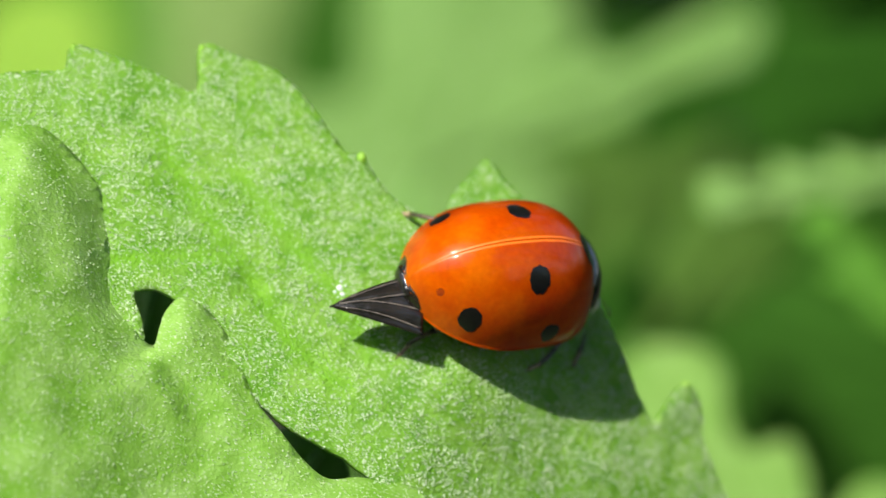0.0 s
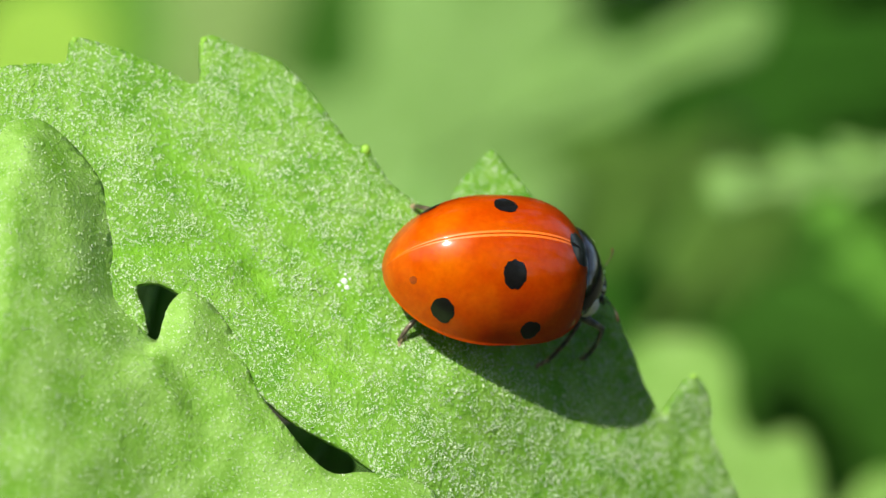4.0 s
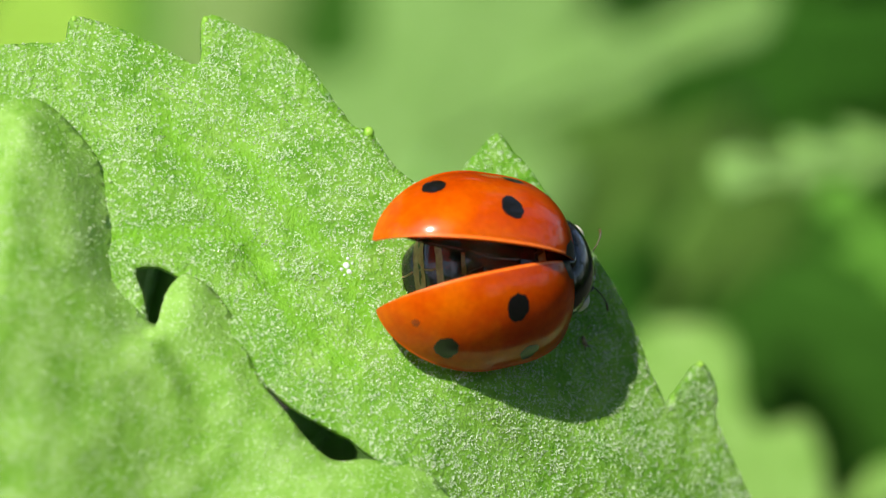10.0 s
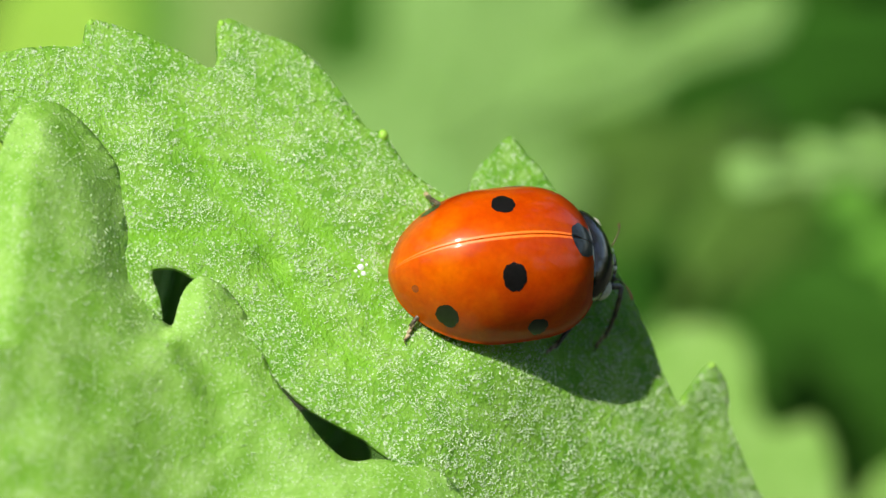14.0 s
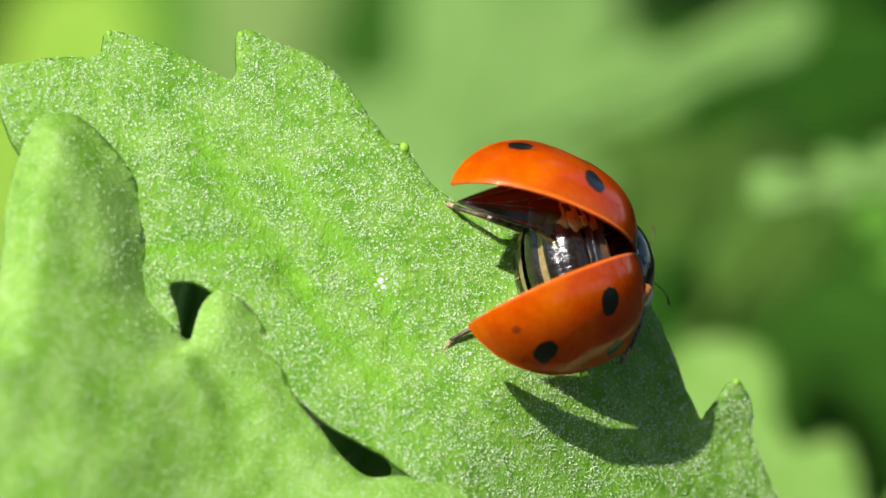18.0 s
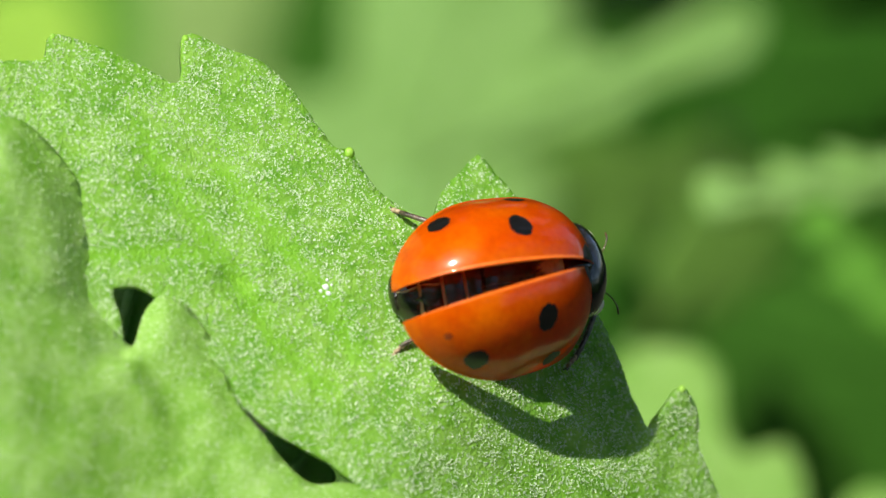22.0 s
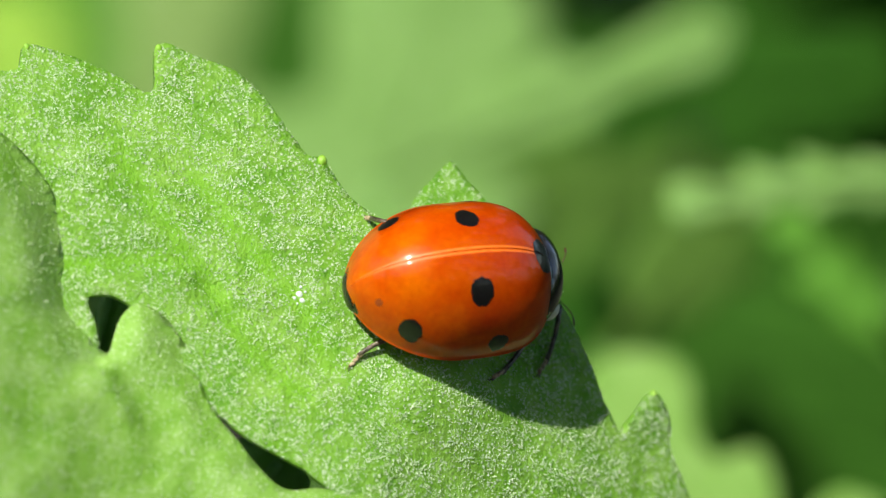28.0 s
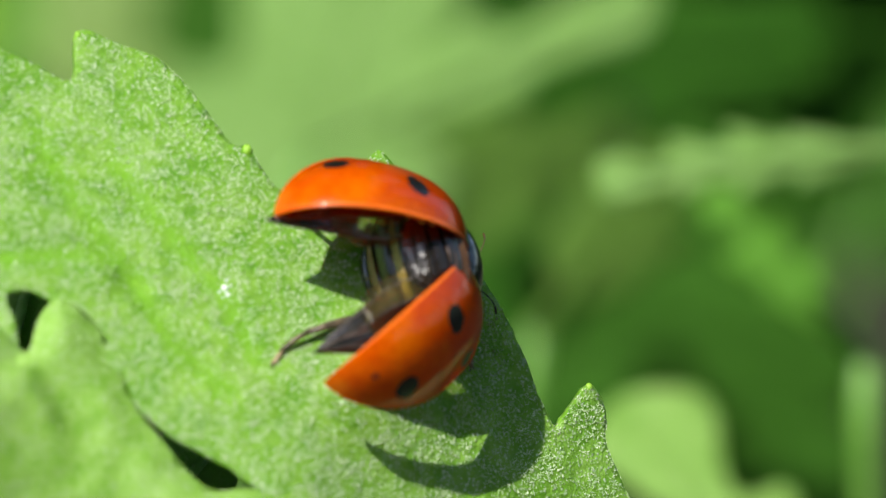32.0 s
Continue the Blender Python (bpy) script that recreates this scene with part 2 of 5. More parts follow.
def sheet(nu, nv, f, wrap=False, into=None):
    """A grid of quads over f(i / nu, j / nv)."""
    bm = into or bmesh.new()
    rows = [[bm.verts.new(f(i / nu, j / nv)) for j in range(nv if wrap else nv + 1)] for i in range(nu + 1)]
    for i in range(nu):
        for j in range(nv):
            k = (j + 1) % nv if wrap else j + 1
            bm.faces.new((rows[i][j], rows[i + 1][j], rows[i + 1][k], rows[i][k]))
    return bm


def thicken(bm, by):
    bmesh.ops.recalc_face_normals(bm, faces=bm.faces)
    bmesh.ops.solidify(bm, geom=bm.faces[:], thickness=by)
    return bm


def blob(centre, radii, nu=14, nv=20, warp=None, into=None):
    """A rounded body; warp(x, y, z) may bend its unit sphere."""
    def f(s, r):
        a, b = math.pi * (s * 0.998 + 0.001), 2 * math.pi * r
        x, y, z = math.cos(a), math.sin(a) * math.cos(b), math.sin(a) * math.sin(b)
        if warp:
            x, y, z = warp(x, y, z)
        return Vector((centre[0] + radii[0] * x, centre[1] + radii[1] * y, centre[2] + radii[2] * z))
    bm = sheet(nu, nv, f, True, into)
    bmesh.ops.remove_doubles(bm, verts=bm.verts, dist=1e-4)
    return bm


def tube(points, radii, sides=8, into=None):
    """A round rod through points with a radius at each."""
    pts = [Vector(p) for p in points]
    bm = into or bmesh.new()
    rings = []
    for i, p in enumerate(pts):
        way = (pts[min(i + 1, len(pts) - 1)] - pts[max(i - 1, 0)]).normalized()
        a = way.orthogonal().normalized() if i == 0 else (rings_a - way * rings_a.dot(way)).normalized()
        rings_a = a
        b = way.cross(a)
        rings.append([bm.verts.new(p + radii[i] * (math.cos(2 * math.pi * k / sides) * a + math.sin(2 * math.pi * k / sides) * b)) for k in range(sides)])
    for r, q in zip(rings, rings[1:]):
        for k in range(sides):
            bm.faces.new((r[k], r[(k + 1) % sides], q[(k + 1) % sides], q[k]))
    bm.faces.new(rings[0][::-1])
    bm.faces.new(rings[-1])
    return bm


def spline(points, steps=6, closed=True):
    """Catmull-Rom through 2D points."""
    n, out = len(points), []
    for i in range(n if closed else n - 1):
        a, b, c, d = (Vector(points[(i + k) % n] if closed else points[max(0, min(n - 1, i + k))]) for k in (-1, 0, 1, 2))
        for s in range(steps):
            t = s / steps
            out.append(0.5 * (2 * b + (c - a) * t + (2 * a - 5 * b + 4 * c - d) * t * t + (3 * b - a - 3 * c + d) * t ** 3))
    if not closed:
        out.append(Vector(points[-1]))
    return out


def blade(outline, height, step=0.45, thick=0.22, rough=0.03, seed=1):
    """A leaf blade: a fine mesh inside a ragged outline, lifted by height(u, v)."""
    from mathutils.geometry import delaunay_2d_cdt
    rnd = random.Random(seed)
    edge = [Vector((p.x + rnd.uniform(-rough, rough), p.y + rnd.uniform(-rough, rough))) for p in outline]
    n = len(edge)
    lo = [min(p[k] for p in edge) for k in (0, 1)]
    hi = [max(p[k] for p in edge) for k in (0, 1)]
    inner = []
    y = lo[1]
    while y < hi[1]:
        x = lo[0]
        while x < hi[0]:
            inner.append(Vector((x + rnd.uniform(-0.3, 0.3) * step, y + rnd.uniform(-0.3, 0.3) * step)))
            x += step
        y += step
    verts, _, faces, *_ = delaunay_2d_cdt(edge + inner, [(i, (i + 1) % n) for i in range(n)], [], 1, 1e-6)
    bm = bmesh.new()
    vs = [bm.verts.new((p.x, p.y, height(p.x, p.y))) for p in verts]
    for f in faces:
        bm.faces.new([vs[i] for i in f])
    loose = [v for v in bm.verts if not v.link_faces]
    bmesh.ops.delete(bm, geom=loose, context='VERTS')
    for f in bm.faces:
        if f.normal.z < 0:
            f.normal_flip()
    bmesh.ops.solidify(bm, geom=bm.faces[:], thickness=thick)
    return bm


def inside(p, poly):
    """Whether the 2D point p lies in the closed outline."""
    hit = False
    for a, b in zip(poly, poly[1:] + poly[:1]):
        if (a.y > p.y) != (b.y > p.y) and p.x < (b.x - a.x) * (p.y - a.y) / (b.y - a.y) + a.x:
            hit = not hit
    return hit


# ---- the leaf that the ladybird sits on (x, y as in the picture plane, z towards the lens) ----
def groove(u, v, line, deep, wide):
    """How deep a vein's groove is at u, v."""
    best = 9.0
    for a, b in zip(line, line[1:]):
        d = Vector((b[0] - a[0], b[1] - a[1]))
        t = max(0.0, min(1.0, ((u - a[0]) * d.x + (v - a[1]) * d.y) / d.length_squared))
        best = min(best, math.hypot(u - a[0] - t * d.x, v - a[1] - t * d.y))
    return -deep * math.exp(-(best / wide) ** 2)


MIDRIB = [(-6.3, -0.5), (-2.7, -3.0), (-0.5, -4.7), (2.7, -7.4), (5.9, -10.5)]
SIDE_VEINS = [[(-11.1, 0.2), (-8.5, 0.35), (-6.8, 0.3), (-6.0, -0.6)], [(2.7, -2.3), (3.3, -3.8), (4.1, -5.3), (4.6, -8.4)], [(-6.9, 3.2), (-5.0, 0.75), (-3.3, -1.1), (-2.4, -3.0)],
              [(-9.5, 4.2), (-8.0, 1.8), (-6.8, 0.3)], [(-6.4, -0.3), (-5.0, -2.45), (-3.2, -4.0)], [(-13.4, 3.4), (-12.2, 1.6), (-11.1, 0.2)]]


def edge_distance(u, v, edge):
    """How far a point is from a closed outline."""
    return min(math.hypot(u - p.x, v - p.y) for p in edge)


def leaf_height(u, v):
    w = 0.6 - 0.30 * (u - 1.8) - 0.40 * (v + 0.35)
    droop = max(0.0, 0.8 * u - 0.6 * v - 2.0)
    w -= 0.12 * droop * droop if droop < 2 else 0.48 * droop - 0.48
    w += groove(u, v, MIDRIB, 0.34, 0.5)
    for line in SIDE_VEINS:
        w += groove(u, v, line, 0.09, 0.45)
    return w + 0.12 * noise.noise((u * 0.35, v * 0.35, 3.0)) + 0.05 * noise.noise((u * 1.1, v * 1.1, 7.0))


CREASE = [(-12.0, -8.0), (-5.6, -8.1), (-4.5, -8.55), (-3.6, -9.0), (-2.4, -9.7), (-1.4, -10.3), (6.0, -10.6)]     # v, u of the fold where one lobe lies over the next


def lobe_height(u, v):
    w = 0.6 - 0.30 * (u - 1.8) - 0.40 * (v + 0.35) + 0.3
    edge = edge_distance(u, v, LOBE_EDGE)
    curl = 1.35 * math.exp(-(edge / 0.8) ** 2) if u < -9.4 and v > -3 else 0.5 * math.exp(-(edge / 0.5) ** 2)
    left = float(np.interp(v, *zip(*CREASE))) - u
    fold = 0.7 * max(0.0, min(1.0, (v + 5.9) / 1.6)) * (0.5 + 0.5 * math.tanh(left / 0.22)) * math.exp(-max(0.0, left) / 2.0) * max(0.0, min(1.0, -v - 1.2))
    return w + 0.06 * max(0.0, min(3.0, -6.0 - u)) ** 2 + 0.31 * max(0.0, -9.0 - u) + fold + 0.25 * noise.noise((u * 0.3, v * 0.3, 11.0)) + 0.12 * noise.noise((u * 0.9, v * 0.9, 5.0)) + 0.3 * math.sin(u * 0.7 + v * 0.3) - curl


BLADE_EDGE = spline([(-15.9, 5.9), (-15.1, 6.3), (-13.7, 6.5), (-12.6, 6.6), (-12.4, 7.4), (-11.1, 7.1), (-9.6, 6.5), (-8.5, 5.9), (-8.2, 6.1), (-8.1, 7.5),
                     (-6.8, 7.1), (-5.4, 6.55), (-4.15, 5.2), (-3.2, 3.95), (-2.72, 3.78), (-2.35, 3.4), (-1.4, 2.2), (1.3, 0.8), (3.2, 0.7), (4.5, 0.1), (5.45, -1.2),
                     (6.25, -2.8), (6.85, -4.3), (7.4, -5.35), (7.75, -4.95), (8.56, -4.0), (9.15, -4.9), (9.2, -6.1), (10.2, -8.3), (11.2, -10.8), (8.7, -12.4),
                     (2.2, -11.3), (-0.4, -8.5), (-2.4, -6.9), (-3.4, -6.2), (-5.3, -5.1), (-7.1, -3.3), (-8.75, -1.08), (-10.05, -0.82), (-9.85, -1.7), (-9.75, -2.5), (-10.7, -1.5), (-12.4, 0.8), (-14.4, 2.6), (-15.4, 4.0)], 5)
LOBE_EDGE = spline([(-14.7, 1.8), (-14.4, 3.3), (-14.0, 4.2), (-13.5, 4.5), (-12.8, 4.4), (-11.9, 3.6), (-11.1, 2.5), (-10.8, 1.3), (-10.6, 0.0), (-10.2, -1.4),
                    (-9.7, -2.3), (-9.25, -2.6), (-9.08, -2.0), (-8.85, -1.4), (-8.4, -1.05), (-7.7, -1.35), (-7.0, -2.2), (-6.5, -3.3), (-6.0, -4.4), (-5.2, -5.4),
                    (-4.4, -6.4), (-3.6, -7.0), (-2.4, -7.0), (-0.4, -7.6), (0.3, -10.3), (-6.8, -11.7), (-15.6, -10.1), (-15.0, -2.7), (-14.8, 0.2)], 5)
LOBE_EDGE = [p * (1 + 0.0025 * max(0.0, -3.0 - p.x)) for p in LOBE_EDGE]
BACK_EDGE = spline([(0.3, 2.1), (0.9, 3.0), (1.6, 3.7), (2.2, 3.1), (3.0, 2.1), (3.8, 0.4), (0.3, 0.2)], 4)


def hairs(count, edges, height, seed, size=1.0):
    """Short stiff hairs all over a blade, as three-sided spikes."""
    rnd = random.Random(seed)
    verts, faces = [], []
    lo = [min(p[k] for p in edges) for k in (0, 1)]
    hi = [max(p[k] for p in edges) for k in (0, 1)]
    while len(faces) < count * 3:
        p = Vector((rnd.uniform(lo[0], hi[0]), rnd.uniform(lo[1], hi[1])))
        if not inside(p, edges):
            continue
        if height is leaf_height and rnd.random() < max(-groove(p.x, p.y, s, 0.9, 0.28) for s in SIDE_VEINS[:1] + SIDE_VEINS[2:]):
            continue
        if noise.noise((p.x * 2.6, p.y * 2.6, seed)) + 0.6 * noise.noise((p.x * 0.7, p.y * 0.7, seed + 3.0)) < rnd.uniform(-0.5, 0.25):      # they stand in tufts
            continue
        w = height(p.x, p.y)
        way = Vector((0.3 + rnd.gauss(0, 0.7), 0.4 + rnd.gauss(0, 0.7), 1.0)).normalized()
        a = way.orthogonal().normalized() * rnd.uniform(0.012, 0.032) * size
        b = way.cross(a)
        base = Vector((p.x, p.y, w - 0.01))
        i = len(verts)
        verts += [(base + a) * MM, (base - 0.5 * a + 0.87 * b) * MM, (base - 0.5 * a - 0.87 * b) * MM, (base + way * rnd.uniform(0.03, 0.12) * size) * MM]
        faces += [(i, i + 1, i + 3), (i + 1, i + 2, i + 3), (i + 2, i, i + 3)]
    mesh = bpy.data.meshes.new("hair")
    mesh.from_pydata(verts, [], faces)
    mesh.materials.append(HAIR)
    return mesh


def hero_leaf():
    leaf = new("lobed_leaf")
    leaf.matrix_world = PIC
    tagged(leaf, "bright green lobed leaf with toothed edge and fine pale hairs", "leaf")
    main = part("blade", blade(BLADE_EDGE, leaf_height, 0.3), LEAF, leaf)
    rib = main.data.attributes.new("rib", 'FLOAT', 'POINT')
    for v, value in zip(main.data.vertices, rib.data):
        value.value = max(-groove(v.co.x / MM, v.co.y / MM, s, 1.0, 0.28 + 0.1 * noise.noise((v.co.x / MM, v.co.y / MM, 2.0))) for s in SIDE_VEINS[:1] + SIDE_VEINS[2:])
    lobe = part("side_lobe", blade(LOBE_EDGE, lobe_height, 0.26, 0.3, 0.0, seed=2), LEAF_LOBE, leaf, "rounded side lobe curling up towards the lens")
    tooth = part("tooth", blade(BACK_EDGE, lambda u, v: leaf_height(u, v) - 0.7, 0.3, seed=3), LEAF, leaf, "pointed tooth behind the ladybird")
    for u, v, r in ((-2.66, 3.66, 0.18), (-12.35, 7.3, 0.12), (-8.08, 7.35, 0.13), (8.56, -4.1, 0.13)):
        part("tooth_tip", blob((u, v, leaf_height(u, v) - 0.08), (r, r * 1.15, r)), VEIN, main, "pale rounded tip of a leaf tooth")
    for line, r in [(MIDRIB, 0.05), (SIDE_VEINS[1], 0.035)]:
        pts = [(p.x, p.y, leaf_height(p.x, p.y) - r * 0.86) for p in spline(line, 10, False)]
        part("vein", tube(pts, [r * (0.9 + 0.1 * math.sin(1.7 * i)) for i in range(len(pts))], 12), VEIN, main)
    for n, edges, height, seed, owner in ((36000, BLADE_EDGE, leaf_height, 5, main), (7000, LOBE_EDGE, lobe_height, 6, lobe), (900, BACK_EDGE, lambda u, v: leaf_height(u, v) - 0.7, 7, tooth)):
        fuzz = new("hair", hairs(n, edges, height, seed))
        fuzz.parent = owner
        tagged(fuzz, "short pale glinting leaf hairs", kind="stuff")
    stalk = [(6, -11, -2), (9, -20, -7), (13, -45, -22), (16, -90, -45), (18, -150, -70)]
    part("petiole", tube([(p.x, p.y, p.z) for p in spline([(*s,) for s in stalk], 8, False)], [0.9] * 33, 10), STALK, leaf, "slender green leaf stalk")
    return leaf


hero_leaf()
mark_bm = bmesh.new()
for du, dv, r in ((0, 0, 0.17), (0.1, -0.2, 0.13), (-0.15, -0.12, 0.09), (0.05, 0.24, 0.08), (0.2, 0.08, 0.07), (-0.05, -0.3, 0.06)):
    blob((-3.35 + du, -0.75 + dv, leaf_height(-3.35 + du, -0.75 + dv) + 0.01), (r * 0.7, r * 0.7, 0.04), 6, 10, into=mark_bm)
mark = part("droplet_mark", mark_bm, GLINT)
mark.matrix_world = PIC
tagged(mark, "small dried whitish droplet mark on the leaf", "droplet")


# ---- foliage behind ----
def lobed_outline(length, width, teeth, seed, deep=0.68):
    """The outline of a toothed, lobed leaf along +y."""
    rnd = random.Random(seed)
    right, left = [], []
    for i in range(teeth):
        y0, y1 = i / teeth, (i + 0.62) / teeth
        for side, out in ((1, right), (-1, left)):
            w = width * (0.35 + 0.65 * math.sin(math.pi * min(1, 0.12 + 0.8 * y1)))
            j = rnd.uniform(0.85, 1.15)
            out.append((side * w * deep * j, length * y0))
            out.append((side * w * 0.95 * j, length * (y1 + 0.1)))
    return spline([(0.4, -1)] + right + [(0, length * 1.08)] + left[::-1] + [(-0.4, -1)], 4)


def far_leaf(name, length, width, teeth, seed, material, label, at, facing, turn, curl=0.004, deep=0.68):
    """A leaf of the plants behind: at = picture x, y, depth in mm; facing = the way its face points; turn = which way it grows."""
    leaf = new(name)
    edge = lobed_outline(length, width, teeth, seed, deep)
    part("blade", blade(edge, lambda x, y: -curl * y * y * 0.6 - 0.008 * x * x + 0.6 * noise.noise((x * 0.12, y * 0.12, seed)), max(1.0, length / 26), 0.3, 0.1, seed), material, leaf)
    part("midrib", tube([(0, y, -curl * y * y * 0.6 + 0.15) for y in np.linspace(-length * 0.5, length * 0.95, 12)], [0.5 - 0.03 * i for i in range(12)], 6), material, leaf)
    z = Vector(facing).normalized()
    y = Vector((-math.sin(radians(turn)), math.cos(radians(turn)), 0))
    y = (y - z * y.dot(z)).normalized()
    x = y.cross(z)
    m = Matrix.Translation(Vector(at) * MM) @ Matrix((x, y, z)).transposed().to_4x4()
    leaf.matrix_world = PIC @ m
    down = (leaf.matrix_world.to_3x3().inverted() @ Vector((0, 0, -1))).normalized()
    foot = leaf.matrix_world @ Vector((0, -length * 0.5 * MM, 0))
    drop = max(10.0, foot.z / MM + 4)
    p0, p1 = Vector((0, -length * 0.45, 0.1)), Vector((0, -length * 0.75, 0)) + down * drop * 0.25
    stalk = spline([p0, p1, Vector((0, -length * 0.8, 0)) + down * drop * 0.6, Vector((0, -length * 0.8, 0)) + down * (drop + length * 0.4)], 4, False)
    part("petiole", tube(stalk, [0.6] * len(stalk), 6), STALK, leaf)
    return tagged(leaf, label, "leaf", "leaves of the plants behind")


def sky_screen():
    """Many leaves half a metre off all round, mostly out of view, added to screen off the sky; open towards the sun."""
    rnd = random.Random(12)
    verts, faces, stems = [], [], []
    while len(faces) < 6 * 3300:
        turn, up = rnd.uniform(0, 2 * math.pi), math.sin(rnd.uniform(-0.25, 1.5))
        way = Vector((math.cos(turn) * (1 - up * up) ** 0.5, math.sin(turn) * (1 - up * up) ** 0.5, up))
        place = CENTRE + way * rnd.uniform(0.5, 0.8)
        off = place - CENTRE
        low = math.degrees(math.asin(way.z))
        if ((way.x > 0.3 and abs(way.y) < 0.8 and low > 1) or (way.x < -0.75 and low > 14)) and rnd.random() > 0.16:   # thinned to right and left so sky shows in the wing cases' reflections
            continue
        if place.z < 0.02 or (off.dot(SUN_WAY) > 0 and (off - SUN_WAY * off.dot(SUN_WAY)).length < 0.32):
            continue
        z = (-way + Vector((rnd.gauss(0, 0.5), rnd.gauss(0, 0.5), rnd.gauss(0.3, 0.5)))).normalized()
        x = z.orthogonal().normalized()
        y = z.cross(x)
        size = rnd.uniform(0.035, 0.07)
        i = len(verts)
        verts += [place + x * a * size + y * b * size + z * c * size for a, b, c in ((0, -1, -0.1), (0.35, -0.4, 0.05), (0.42, 0.3, 0.08), (0, 1.1, -0.15), (-0.4, 0.35, 0.08), (-0.33, -0.4, 0.05), (0, 0, 0))]
        faces += [(i + 6, i + a, i + b) for a, b in ((0, 1), (1, 2), (2, 3), (3, 4), (4, 5), (5, 0))]
        if rnd.random() < 0.12 and math.hypot(off.x, off.y) > 0.42:      # a stem down to the soil
            foot = Vector((place.x * 1.04, place.y * 1.04, -0.005))
            ring = [Vector((0.0025, 0, 0)), Vector((-0.0013, 0.0022, 0)), Vector((-0.0013, -0.0022, 0))]
            stems += [(foot + r, place + r * 0.6) for r in ring]
    for n in range(0, len(stems), 3):
        i = len(verts)
        for low_end, high_end in stems[n:n + 3]:
            verts += [low_end, high_end]
        faces += [(i + a, i + b, i + b + 1, i + a + 1) for a, b in ((0, 2), (2, 4), (4, 0))]
    mesh = bpy.data.meshes.new("sky_screen_leaves")
    mesh.from_pydata(verts, [], faces)
    mesh.materials.append(LEAF_SCREEN)
    return tagged(new("sky_screen_leaves", mesh), "green leaves added all round to screen off the sky", "foliage", kind="stuff")


LEAF_SCREEN = leaf_material("screen_leaf", (0.05, 0.14, 0.012), (0.09, 0.22, 0.025), (0.10, 0.23, 0.03), 0.7, 0.2, 0.3, 0.1)
sky_screen()
# A lighter step of that shade, likewise put into the leaf colour.
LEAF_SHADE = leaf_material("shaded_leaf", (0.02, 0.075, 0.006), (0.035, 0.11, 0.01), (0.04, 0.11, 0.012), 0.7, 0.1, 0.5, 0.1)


BRIGHT, GROWN, IN_SHADE = "sunlit pale green lobed leaf behind, far out of focus", "mid green toothed leaf behind, out of focus", "dark green leaf behind, standing for shade, out of focus"
SWAYING = []


